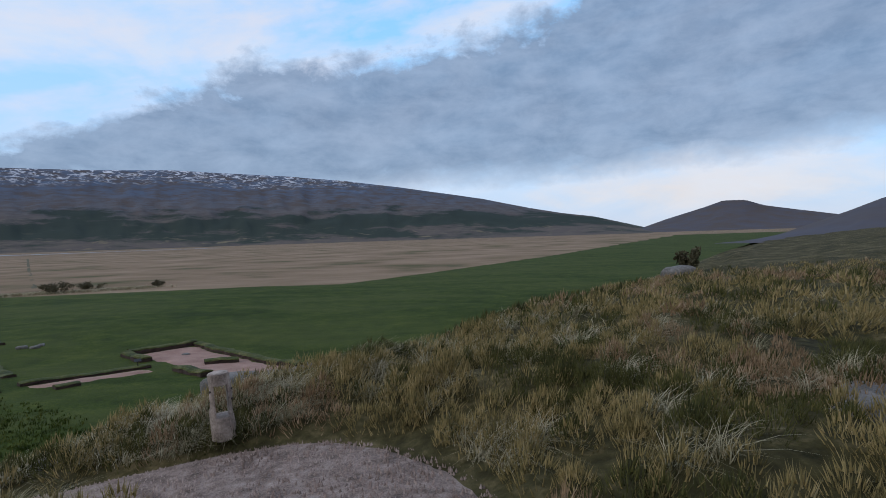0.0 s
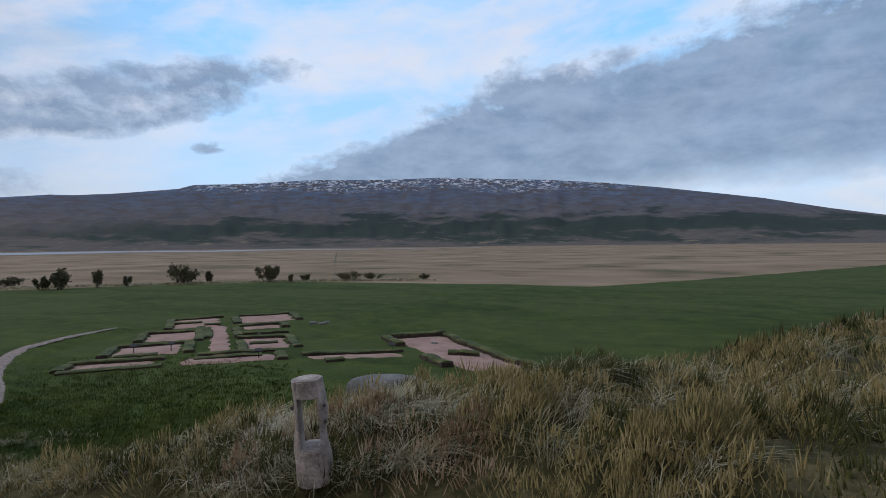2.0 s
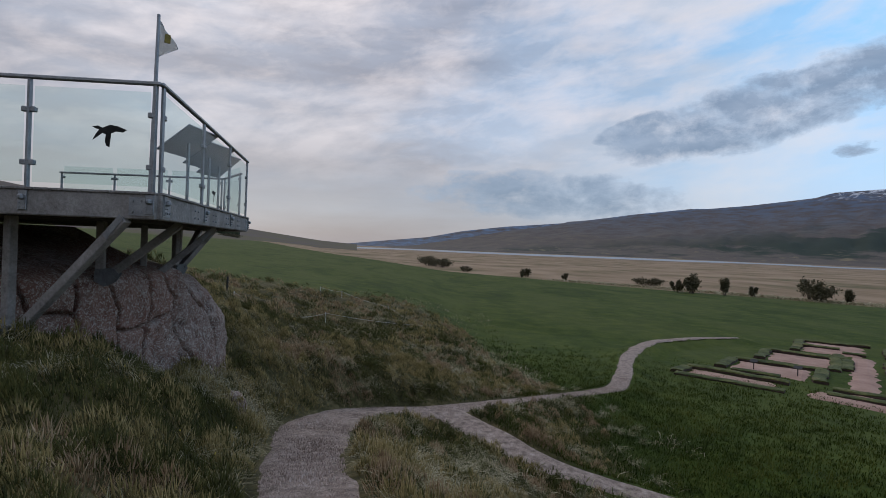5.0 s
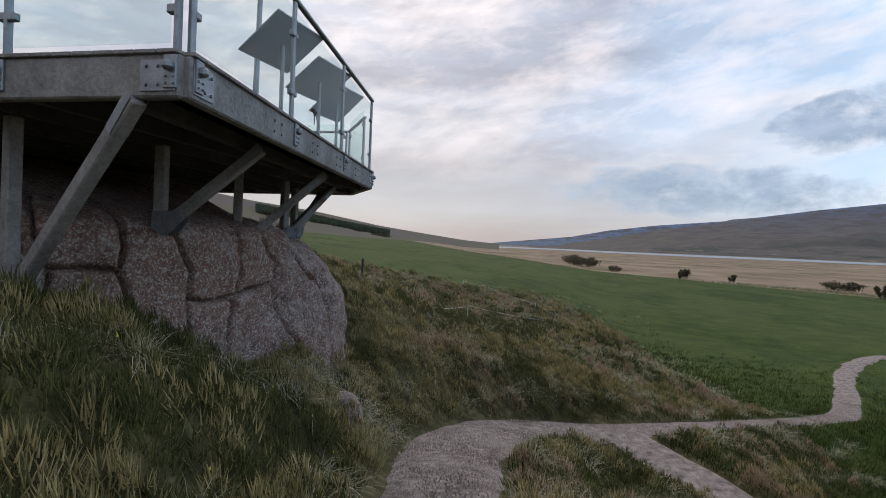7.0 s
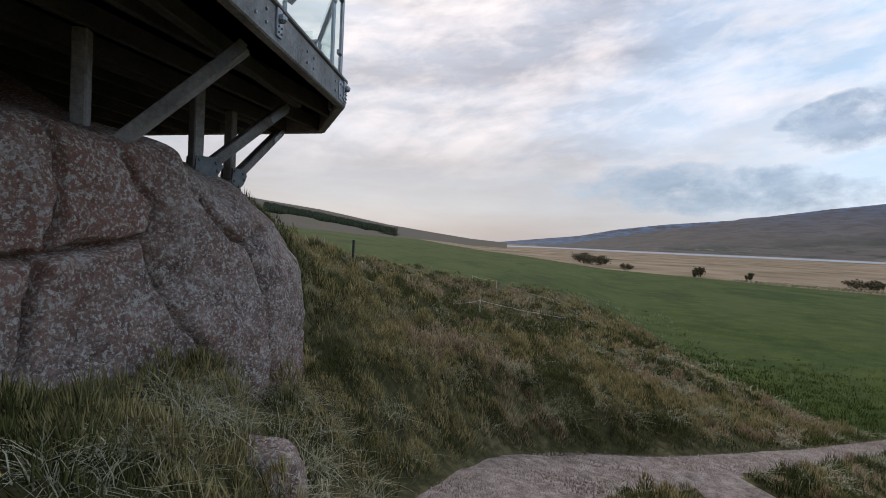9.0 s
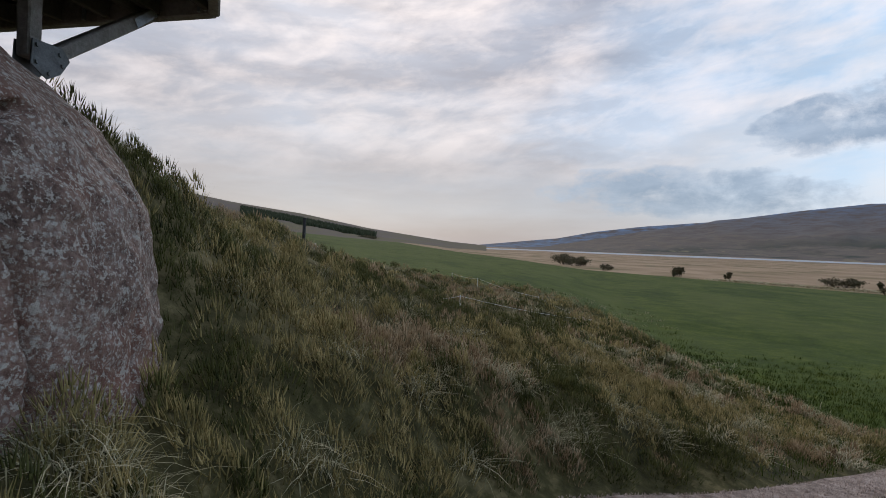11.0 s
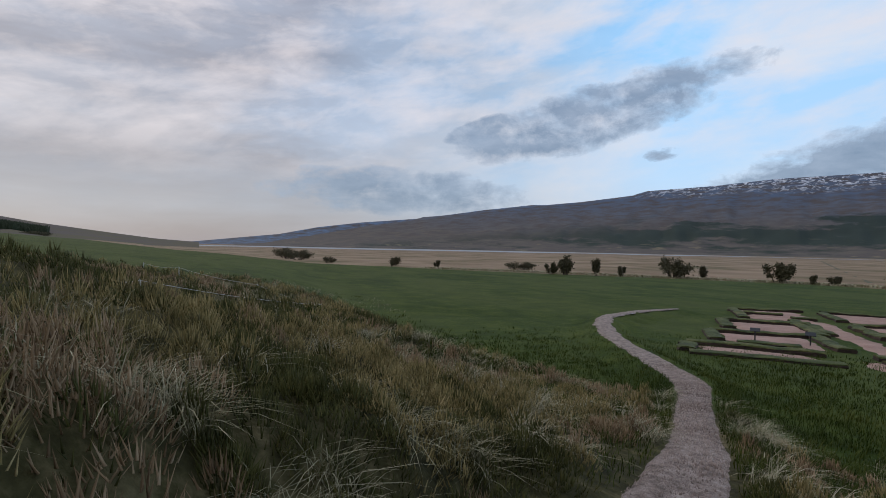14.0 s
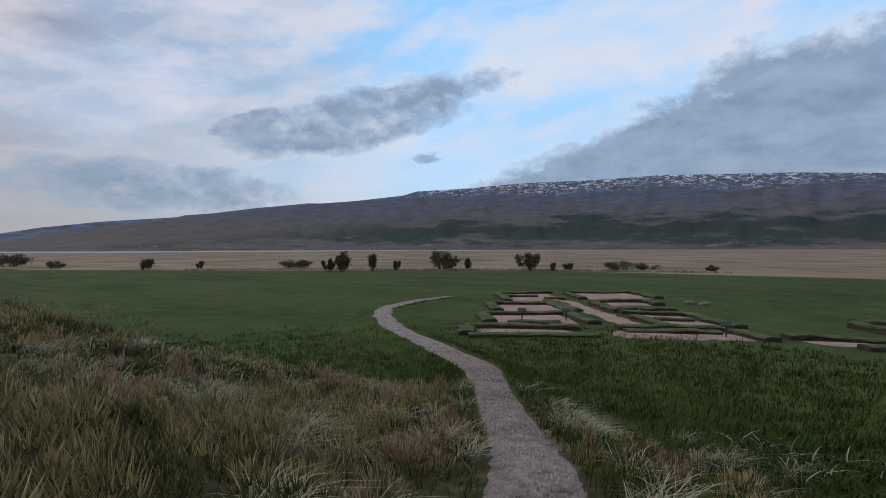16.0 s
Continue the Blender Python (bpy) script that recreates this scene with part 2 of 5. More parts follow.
def glass_material():
    m = bpy.data.materials.new("clear_glass")
    m.use_nodes = True
    nt = m.node_tree
    nt.nodes.clear()
    out = nt.nodes.new("ShaderNodeOutputMaterial")
    tr, gl, mx = (nt.nodes.new(n) for n in ("ShaderNodeBsdfTransparent", "ShaderNodeBsdfGlossy", "ShaderNodeMixShader"))
    tr.inputs[0].default_value = (0.90, 0.95, 0.94, 1)
    gl.inputs["Roughness"].default_value = 0.02
    lw = nt.nodes.new("ShaderNodeLayerWeight").outputs["Facing"]
    nt.links.new(math_node(nt, "ADD", math_node(nt, "MULTIPLY", math_node(nt, "POWER", lw, 5.0), 0.30), 0.02), mx.inputs[0])
    nt.links.new(tr.outputs[0], mx.inputs[1])
    nt.links.new(gl.outputs[0], mx.inputs[2])
    nt.links.new(mx.outputs[0], out.inputs[0])
    return m


M_GLASS = glass_material()


def ground_material():
    """Meadow, heath and marsh by place: a plan of the valley in plain coordinates."""
    m = bpy.data.materials.new("valley_ground")
    m.use_nodes = True
    nt = m.node_tree
    bs = nt.nodes["Principled BSDF"]
    geo = nt.nodes.new("ShaderNodeNewGeometry").outputs["Position"]
    sep = nt.nodes.new("ShaderNodeSeparateXYZ")
    nt.links.new(geo, sep.inputs[0])
    x, y, z = sep.outputs
    big = noise_node(nt, geo, 0.035, 4, 0.55)
    mid = noise_node(nt, geo, 0.5, 5, 0.62)
    fine = noise_node(nt, geo, 6.0, 5, 0.65)
    gr = math_node(nt, "ADD", math_node(nt, "MULTIPLY", mid, 0.5), math_node(nt, "MULTIPLY", fine, 0.5))
    meadow = ramp_node(nt, gr, ((0.34, (0.012, 0.024, 0.002)), (0.50, (0.036, 0.061, 0.004)), (0.68, (0.095, 0.115, 0.015))))
    swath = noise_node(nt, scaled(nt, geo, 0.035, 0.11, 1), 1.0, 5, 0.6, 0.6)
    meadow = mix_node(nt, ramp_node(nt, swath, ((0.40, 0.0), (0.62, 0.55))), meadow, (0.075, 0.092, 0.022))
    meadow = mix_node(nt, ramp_node(nt, swath, ((0.30, 0.5), (0.44, 0.0))), meadow, (0.016, 0.030, 0.003))
    rough = ramp_node(nt, gr, ((0.36, (0.020, 0.020, 0.008)), (0.50, (0.065, 0.058, 0.023)), (0.66, (0.20, 0.165, 0.085))))
    marsh = ramp_node(nt, math_node(nt, "ADD", math_node(nt, "MULTIPLY", big, 0.65), math_node(nt, "MULTIPLY", noise_node(nt, scaled(nt, geo, 0.02, 0.09, 1), 1.0, 5, 0.6), 0.35)),
                      ((0.36, (0.10, 0.095, 0.04)), (0.46, (0.23, 0.165, 0.10)), (0.62, (0.33, 0.24, 0.16))))
    # attribute "zone": 0 meadow, 1 hillside heath ; "far": 0 field, 1 marsh
    za, fa = (nt.nodes.new("ShaderNodeAttribute") for _ in range(2))
    za.attribute_name, fa.attribute_name = "zone", "marsh"
    jit = math_node(nt, "MULTIPLY", math_node(nt, "SUBTRACT", mid, 0.5), 0.9)
    zf = math_node(nt, "ADD", za.outputs["Fac"], jit)
    zf = ramp_node(nt, zf, ((0.35, 0.0), (0.65, 1.0)))
    ff = math_node(nt, "ADD", fa.outputs["Fac"], math_node(nt, "MULTIPLY", math_node(nt, "SUBTRACT", big, 0.5), 0.4))
    ff = ramp_node(nt, ff, ((0.45, 0.0), (0.55, 1.0)))
    col = mix_node(nt, ff, meadow, marsh)
    col = mix_node(nt, zf, col, rough)
    nt.links.new(col, bs.inputs["Base Color"])
    bs.inputs["Roughness"].default_value = 0.95
    bs.inputs["Specular IOR Level"].default_value = 0.15
    bn = nt.nodes.new("ShaderNodeBump")
    bn.inputs["Strength"].default_value, bn.inputs["Distance"].default_value = 0.8, 0.08
    nt.links.new(gr, bn.inputs["Height"])
    nt.links.new(bn.outputs[0], bs.inputs["Normal"])
    return m


M_GROUND = ground_material()

# ---------------------------------------------------------------- mesh helpers


def link_mesh(name, verts, faces, mat, parent=None, smooth=False):
    me = bpy.data.meshes.new(name)
    me.from_pydata([tuple(v) for v in verts], [], faces)
    me.materials.append(mat)
    if smooth:
        me.polygons.foreach_set("use_smooth", [True] * len(me.polygons))
    me.update()
    ob = new(name, me)
    if parent:
        ob.parent = parent
    return ob


def raw_mesh(name, verts, quads, mat, smooth=False):
    """Fast mesh from numpy arrays of quads or triangles."""
    me = bpy.data.meshes.new(name)
    n = quads.shape[1]
    me.vertices.add(len(verts))
    me.vertices.foreach_set("co", verts.astype(np.float32).ravel())
    me.loops.add(quads.size)
    me.loops.foreach_set("vertex_index", quads.astype(np.int32).ravel())
    me.polygons.add(len(quads))
    me.polygons.foreach_set("loop_start", np.arange(0, quads.size, n, dtype=np.int32))
    me.polygons.foreach_set("loop_total", np.full(len(quads), n, dtype=np.int32))
    me.materials.append(mat)
    me.update(calc_edges=True)
    if smooth:
        me.polygons.foreach_set("use_smooth", np.ones(len(quads), dtype=bool))
    return me


def part(name, bm, mat, parent=None, label="", smooth=False):
    me = bpy.data.meshes.new(name)
    bm.normal_update()
    bm.to_mesh(me)
    bm.free()
    me.materials.append(mat)
    if smooth:
        me.polygons.foreach_set("use_smooth", [True] * len(me.polygons))
    ob = new(name, me)
    if parent:
        ob.parent = parent
    return tagged(ob, label)


def box(bm, size, m=Matrix(), bevel=0.0):
    r = bmesh.ops.create_cube(bm, size=1.0, matrix=m @ Matrix.Diagonal((*size, 1)))
    if bevel:
        es = list({e for v in r["verts"] for e in v.link_edges})
        bmesh.ops.bevel(bm, geom=es, offset=bevel, segments=1, affect="EDGES")
    return r["verts"]


def beam(bm, a, b, w, h, bevel=0.008):
    """A bar of section w by h from a to b, h upright."""
    a, b = Vector(a), Vector(b)
    d = b - a
    u = d.normalized()
    side = u.cross(Vector((0, 0, 1)))
    side = side.normalized() if side.length > 1e-4 else Vector((1, 0, 0))
    up = side.cross(u)
    m = Matrix((side, u, up)).transposed().to_4x4()
    m.translation = (a + b) / 2
    return box(bm, (w, d.length, h), m, bevel)


def rod(bm, a, b, r, seg=10):
    a, b = Vector(a), Vector(b)
    m = Matrix.Translation((a + b) / 2) @ (b - a).to_track_quat("Z", "Y").to_matrix().to_4x4()
    bmesh.ops.create_cone(bm, cap_ends=True, segments=seg, radius1=r, radius2=r, depth=(b - a).length, matrix=m)


def thing(name, label, category, at=(0, 0, 0), group="", kind=""):
    e = new(name)
    e.location = at
    return tagged(e, label, category, group, kind)


# ---------------------------------------------------------------- lie of the land
# the footpath: x, y, height of its middle, half width
PATH = ((0.3, -6.0, 0.25, 0.9), (0.15, -3.0, 0.12, 0.9), (0.05, 0.0, 0.0, 0.95), (-0.35, 2.2, -0.20, 1.0), (-0.75, 3.7, -0.36, 1.25), (-1.25, 4.75, -0.44, 1.05),
        (-2.6, 4.75, -0.60, 0.50), (-4.4, 4.7, -0.88, 0.38), (-6.5, 4.2, -1.22, 0.42), (-8.2, 3.75, -1.62, 0.45), (-10.3, 3.35, -2.15, 0.5), (-12.6, 3.0, -2.64, 0.72),
        (-14.4, 3.2, -3.04, 0.80), (-16.0, 3.75, -3.42, 0.80), (-17.1, 5.1, -3.70, 0.52), (-19.2, 7.65, -3.98, 0.33), (-21.1, 9.35, -4.32, 0.29), (-23.5, 11.6, -4.75, 0.33),
        (-25.6, 13.5, -5.10, 0.46), (-29.3, 15.2, -5.30, 0.40), (-33.2, 16.8, -5.45, 0.40), (-38.0, 19.3, -5.58, 0.44), (-42.0, 22.3, -5.68, 0.4), (-45.0, 27.0, -5.80, 0.35), (-46.5, 31.5, -5.9, 0.15))
BRANCH = ((-17.2, 5.6, -3.74, 0.55), (-15.9, 6.5, -3.74, 0.55), (-14.4, 7.5, -3.9, 0.42), (-13.6, 9.6, -4.2, 0.30), (-12.4, 13.5, -4.75, 0.22), (-10.2, 18.0, -5.2, 0.20), (-7.6, 21.8, -5.5, 0.24), (-5.2, 25.0, -5.75, 0.24), (-1.0, 30.0, -6.1, 0.2))
# the brow of the hillside: x, y, height, rise behind it per metre, breadth of the slope below it
BROW = ((190, 270, -1.0, 0.10, 22), (102, 160, -1.4, 0.10, 20), (45, 78, -1.7, 0.10, 18), (17.5, 38, -1.75, 0.10, 14), (7, 20, -0.8, 0.09, 12), (2, 10.5, -0.15, 0.07, 10), (-0.8, 7.2, -0.10, 0.03, 8),
        (-2.6, 6.4, -0.35, 0.02, 7), (-4.8, 5.7, -1.05, 0.14, 6), (-8.0, 4.6, -1.85, 0.36, 6), (-12, 4.1, -2.75, 0.40, 6), (-16, 5.4, -3.70, 0.34, 6), (-19.5, 7.6, -4.2, 0.28, 5),
        (-23, 7.4, -4.25, 0.19, 5), (-29, 5.0, -3.95, 0.17, 5), (-42, 3.2, -4.2, 0.15, 7), (-80, -2, -4.8, 0.12, 14), (-200, -22, -5.2, 0.10, 40), (-600, -110, -6.0, 0.09, 80), (-1500, -300, -7, 0.08, 120))


def dense(poly, step):
    rows = []
    for a, b in zip(poly, poly[1:]):
        a, b = np.array(a, float), np.array(b, float)
        n = max(2, int(np.hypot(*(b - a)[:2]) / step(a)))
        rows.extend(a + (b - a) * (np.arange(n) / n)[:, None])
    rows.append(np.array(poly[-1], float))
    return np.array(rows)


def smooth_rows(rows, times):
    for _ in range(times):
        rows[1:-1] = (rows[:-2] + 2 * rows[1:-1] + rows[2:]) / 4
    return rows


BROW_D = smooth_rows(dense(BROW, lambda a: max(0.7, 0.06 * np.hypot(a[0] + 8, a[1]))), 4)
PATH_D = smooth_rows(dense(PATH, lambda a: 0.25), 12)
BRANCH_D = smooth_rows(dense(BRANCH, lambda a: 0.3), 12)


def value_noise(x, y, seed):
    r = np.random.RandomState(seed).rand(128, 128)
    xi, yi = np.floor(x).astype(int), np.floor(y).astype(int)
    fx, fy = x - xi, y - yi
    fx, fy = fx * fx * (3 - 2 * fx), fy * fy * (3 - 2 * fy)
    g = lambda i, j: r[(xi + i) % 128, (yi + j) % 128]
    return (g(0, 0) * (1 - fx) + g(1, 0) * fx) * (1 - fy) + (g(0, 1) * (1 - fx) + g(1, 1) * fx) * fy - 0.5


def plain(x, y):
    d = np.hypot(x + 12, y - 5)
    east = np.clip((x + 34) / 22, 0, 1) * np.clip((d - 16) / 16, 0, 1)
    z = -5.15 - 1.05 * np.clip((d - 10) / 26, 0, 1) - 0.8 * east
    z = z - np.clip((d - 55) / 70, 0, 1) * (7.3 + z)
    return z - 0.5 * np.clip((d - 200) / 900, 0, 1)


def near_path(x, y, rows):
    """Distance to the way, its height and half width there."""
    best = np.full(x.shape, 1e9)
    h, w = np.zeros(x.shape), np.zeros(x.shape)
    tang = np.gradient(rows, axis=0)
    for (px, py, pz, pw), (tx, ty, tz, tw) in zip(rows, tang):
        dx, dy = x - px, y - py
        d = dx * dx + dy * dy
        k = d < best
        s = np.clip((dx[k] * tx + dy[k] * ty) / (tx * tx + ty * ty), -1, 1)
        best[k] = d[k]
        h[k], w[k] = pz + tz * s, pw + tw * s
    return np.sqrt(best), h, w


def land(x, y, rough=True):
    """Height, heath share and distance from the brow, for arrays."""
    x, y = np.asarray(x, float), np.asarray(y, float)
    best = np.full(x.shape, 1e18)
    sd, acc = np.zeros(x.shape), np.zeros((4, *x.shape))
    tot = np.zeros(x.shape)
    tang = np.gradient(BROW_D[:, :2], axis=0)
    for (bx, by, bz, bu, bw), (tx, ty) in zip(BROW_D, tang):
        dx, dy = x - bx, y - by
        d2 = dx * dx + dy * dy
        l = math.hypot(tx, ty)
        w = l / (d2 + 1.5) ** 2
        tot += w
        # plain side lies to the right of the way from the north-east to the west
        side = (dx * ty - dy * tx) / l
        for i, v in enumerate((bz, bu, bw)):
            acc[i] += w * v
        acc[3] += w * side
        k = d2 < best
        best[k] = d2[k]
        sd[k] = np.sign(side[k])
    hb, up, wd = acc[0] / tot, acc[1] / tot, acc[2] / tot
    d = np.sqrt(best) * sd
    near = np.clip(np.abs(d) / 1.5, 0, 1)
    d = d * near + np.clip(acc[3] / tot, -1.5, 1.5) * (1 - near)
    pl = plain(x, y)
    s = np.clip(d / wd, 0, 1)
    s = s * s * (3 - 2 * s)
    down = hb + (pl - hb) * s
    run = -np.minimum(d, 0)
    rise = up * (np.minimum(run, 60) + 0.3 * np.clip(run - 60, 0, 600))
    z = down + rise
    heath = np.clip(1.15 - d / np.maximum(wd, 0.1), 0, 1) * np.clip((x + 62) / 20 + 0.02 * np.minimum(d, 0), 0, 1)
    # steep bank behind the outcrop, and the rise towards the fence
    z = z + 1.15 * np.exp(-(((x + 14.9) / 1.9) ** 2 + ((y + 1.2) / 1.6) ** 2)) + 0.5 * np.exp(-(((x + 19.5) / 3.0) ** 2 + ((y + 2.6) / 2.2) ** 2))
    # grown bank against the foot of the outcrop
    wb = np.exp(-((x + 10.6) / 2.7) ** 4) * np.clip((y + 2.0) / 1.5, 0, 1)
    bank = -0.80 + 0.37 * (x + 9.5) - 0.40 * np.maximum(y - 0.85, 0) + 0.10 * np.exp(-(((x + 11.3) / 0.7) ** 2 + ((y - 1.3) / 0.5) ** 2))
    z = z + wb * np.maximum(bank - z, 0)
    z = z - 0.50 * np.exp(-(((x + 13.5) / 1.1) ** 2 + ((y - 0.95) / 0.95) ** 2))
    pd, ph, pw = near_path(x, y, PATH_D)
    t = np.clip((pd - pw) / 1.1, 0, 1)
    t = t * t * (3 - 2 * t)
    z = ph * (1 - t) + z * t
    bd, bh, bw = near_path(x, y, BRANCH_D)
    t2 = np.clip((bd - bw) / 1.3, 0, 1)
    t2 = t2 * t2 * (3 - 2 * t2)
    z = np.where(pd < pw, z, bh * (1 - t2) + z * t2)
    # knoll beside the bend, with the driftwood stake
    z = z + 0.20 * np.exp(-(((x + 2.55) / 0.95) ** 2 + ((y - 5.95) / 0.5) ** 2)) * np.clip((pd - pw) / 0.4, 0, 1)
    z = z - 0.05 * np.clip((np.maximum(pw - pd, bw - bd) + 0.1) / 0.1, 0, 1)
    # grassy lip on the inner side of the bend
    z = z + 0.20 * np.exp(-(((x + 3.2) / 0.9) ** 2 + ((y - 3.75) / 0.38) ** 2)) * np.clip((pd - pw) / 0.3, 0, 1)
    if rough:
        amp = np.clip(np.minimum(pd - pw, bd - bw) / 0.8, 0.05, 1)
        z = z + amp * heath * (0.30 * value_noise(x / 1.3, y / 1.3, 3) + 0.24 * value_noise(x / 0.6, y / 0.6, 4))
        z = z + amp * (1 - heath) * 0.08 * value_noise(x / 3.0, y / 3.0, 5)
    return z, heath, d


def stretch(lo, hi, step, reach, grow):
    c = list(np.arange(lo, hi + step / 2, step))
    s, v = step, hi
    while v < reach:
        s *= grow
        v += s
        c.append(v)
    s, v = step, lo
    while v > -reach:
        s *= grow
        v -= s
        c.insert(0, v)
    return np.array(c)


def build_ground():
    gx, gy = stretch(-27, 7, 0.22, 4700, 1.055), stretch(-3, 15, 0.22, 4700, 1.055)
    X, Y = np.meshgrid(gx, gy, indexing="ij")
    Z, heath, d = land(X, Y)
    r = np.hypot(X, Y)
    Z = np.where(r > 1200, np.minimum(Z, 60), Z)
    nx, ny = X.shape
    v = np.stack([X, Y, Z], -1).reshape(-1, 3)
    i = np.arange(nx * ny).reshape(nx, ny)
    q = np.stack([i[:-1, :-1], i[1:, :-1], i[1:, 1:], i[:-1, 1:]], -1).reshape(-1, 4)
    me = raw_mesh("ground", v, q, M_GROUND, True)
    a = me.attributes.new("zone", "FLOAT", "POINT")
    a.data.foreach_set("value", heath.astype(np.float32).ravel())
    # the marsh begins beyond the shrub line and ends at the fields to the north-east
    line = np.interp(X, (-2000, -400, -200, -130, -90, -20, 40, 400), (-700, -90, 0, 56, 95, 103, 203, 900))
    edge = np.clip((Y - line) / 8 + 0.5, 0, 1)
    b = me.attributes.new("marsh", "FLOAT", "POINT")
    b.data.foreach_set("value", edge.astype(np.float32).ravel())
    tagged(new("ground", me), "grassy valley floor and heathery hillside", "ground", kind="structure")


build_ground()


CX, CY, CS = -75.0, -50.0, 0.22
_gx, _gy = np.meshgrid(np.arange(CX, 45, CS), np.arange(CY, 62, CS), indexing="ij")
_z, _h, _d = land(_gx, _gy)
_p, _, _pw = near_path(_gx, _gy, PATH_D)
_b2, _, _bw = near_path(_gx, _gy, BRANCH_D)
PLAN = np.stack([_z, _h, _d, np.minimum(_p - _pw, _b2 - _bw), _p])


def field(x, y):
    """Height, heath share, distance from the brow, from the ways' edges and from the path's middle, out of a plan grid."""
    u, v = np.clip((x - CX) / CS, 0, PLAN.shape[1] - 2), np.clip((y - CY) / CS, 0, PLAN.shape[2] - 2)
    i, j = u.astype(int), v.astype(int)
    u, v = u - i, v - j
    return (PLAN[:, i, j] * (1 - u) + PLAN[:, i + 1, j] * u) * (1 - v) + (PLAN[:, i, j + 1] * (1 - u) + PLAN[:, i + 1, j + 1] * u) * v


def ribbon(name, rows, mat, label, lift=0.0, seed=7):
    """A gravel way laid along its line, with wavering edges."""
    t = np.gradient(rows[:, :2], axis=0)
    t /= np.linalg.norm(t, axis=1, keepdims=True)
    nrm = np.stack([-t[:, 1], t[:, 0]], -1)
    cols = 11
    V = []
    for j in range(cols):
        u = -1 + 2 * j / (cols - 1)
        wob = 1 + 0.35 * value_noise(np.arange(len(rows)) * 0.31, np.full(len(rows), 3.0 + (u > 0) * 9), seed) * abs(u)
        p = rows[:, :2] + nrm * (rows[:, 3:4] * u * wob[:, None] * 1.08)
        z = rows[:, 2] + lift + 0.03 * value_noise(p[:, 0] * 2, p[:, 1] * 2, seed + 1) - 0.06 * abs(u) ** 6
        V.append(np.stack([p[:, 0], p[:, 1], z], -1))
    V = np.stack(V, 1)
    i = np.arange(V.shape[0] * cols).reshape(-1, cols)
    q = np.stack([i[:-1, :-1], i[:-1, 1:], i[1:, 1:], i[1:, :-1]], -1).reshape(-1, 4)
    return tagged(new(name, raw_mesh(name, V.reshape(-1, 3), q, mat, True)), label, "path", kind="structure")


ribbon("path_1", PATH_D, M_GRAVEL, "pinkish gravel footpath winding down the hillside")
ribbon("path_2", BRANCH_D, M_GRAVEL, "narrow gravel side path along the foot of the slope", seed=17)

# ---------------------------------------------------------------- far hills


def hill_material(name, low, high, snow=False, forest=0.0):
    """Moor by height: forest low down, heath and scree above, snow streaks on the top. Blue in the given tones is
    distance haze mixed in.
    """
    m = bpy.data.materials.new(name)
    m.use_nodes = True
    nt = m.node_tree
    bs = nt.nodes["Principled BSDF"]
    geo = nt.nodes.new("ShaderNodeNewGeometry").outputs["Position"]
    sep = nt.nodes.new("ShaderNodeSeparateXYZ")
    nt.links.new(geo, sep.inputs[0])
    x, y, z = sep.outputs
    n1 = noise_node(nt, scaled(nt, geo, 0.0035, 0.0035, 0.018), 1.0, 7, 0.62)
    n2 = noise_node(nt, scaled(nt, geo, 0.012, 0.012, 0.05), 1.0, 6, 0.65)
    nn = math_node(nt, "ADD", math_node(nt, "MULTIPLY", n1, 0.55), math_node(nt, "MULTIPLY", n2, 0.45))
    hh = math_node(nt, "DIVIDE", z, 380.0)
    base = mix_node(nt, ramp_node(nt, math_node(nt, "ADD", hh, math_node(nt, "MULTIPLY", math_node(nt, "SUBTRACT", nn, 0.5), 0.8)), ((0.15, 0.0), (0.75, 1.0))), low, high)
    col = mix_node(nt, ramp_node(nt, n2, ((0.38, 0.0), (0.62, 1.0))), base, (0.105, 0.09, 0.085))
    if forest:
        # plantations low on the slope, towards the north end
        fx = math_node(nt, "SUBTRACT", 1.0, math_node(nt, "DIVIDE", math_node(nt, "ABSOLUTE", math_node(nt, "SUBTRACT", z, 70.0)), 85.0))
        fx = math_node(nt, "ADD", fx, math_node(nt, "MULTIPLY", math_node(nt, "SUBTRACT", n1, 0.5), 4.0))
        along = math_node(nt, "DIVIDE", math_node(nt, "ADD", x, 2350.0), 500.0, clamp=True)
        fx = math_node(nt, "MULTIPLY", ramp_node(nt, fx, ((0.15, 0.0), (0.6, 0.9))), math_node(nt, "MULTIPLY", along, forest))
        col = mix_node(nt, fx, col, (0.028, 0.045, 0.036))
        pale = math_node(nt, "MULTIPLY", ramp_node(nt, n2, ((0.58, 0.0), (0.66, 0.7))), ramp_node(nt, hh, ((0.02, 1.0), (0.16, 0.0))))
        col = mix_node(nt, pale, col, (0.25, 0.21, 0.13))
    if snow:
        streak = noise_node(nt, scaled(nt, geo, 0.03, 0.03, 0.006), 1.0, 4, 0.6, 1.0)
        s = math_node(nt, "MULTIPLY", ramp_node(nt, streak, ((0.52, 0.0), (0.60, 0.9))),
                      ramp_node(nt, math_node(nt, "ADD", hh, math_node(nt, "MULTIPLY", math_node(nt, "SUBTRACT", n1, 0.5), 0.5)), ((0.78, 0.0), (0.98, 1.0))))
        col = mix_node(nt, s, col, (0.72, 0.76, 0.82))
    nt.links.new(col, bs.inputs["Base Color"])
    bs.inputs["Roughness"].default_value = 0.95
    bs.inputs["Specular IOR Level"].default_value = 0.1
    return m


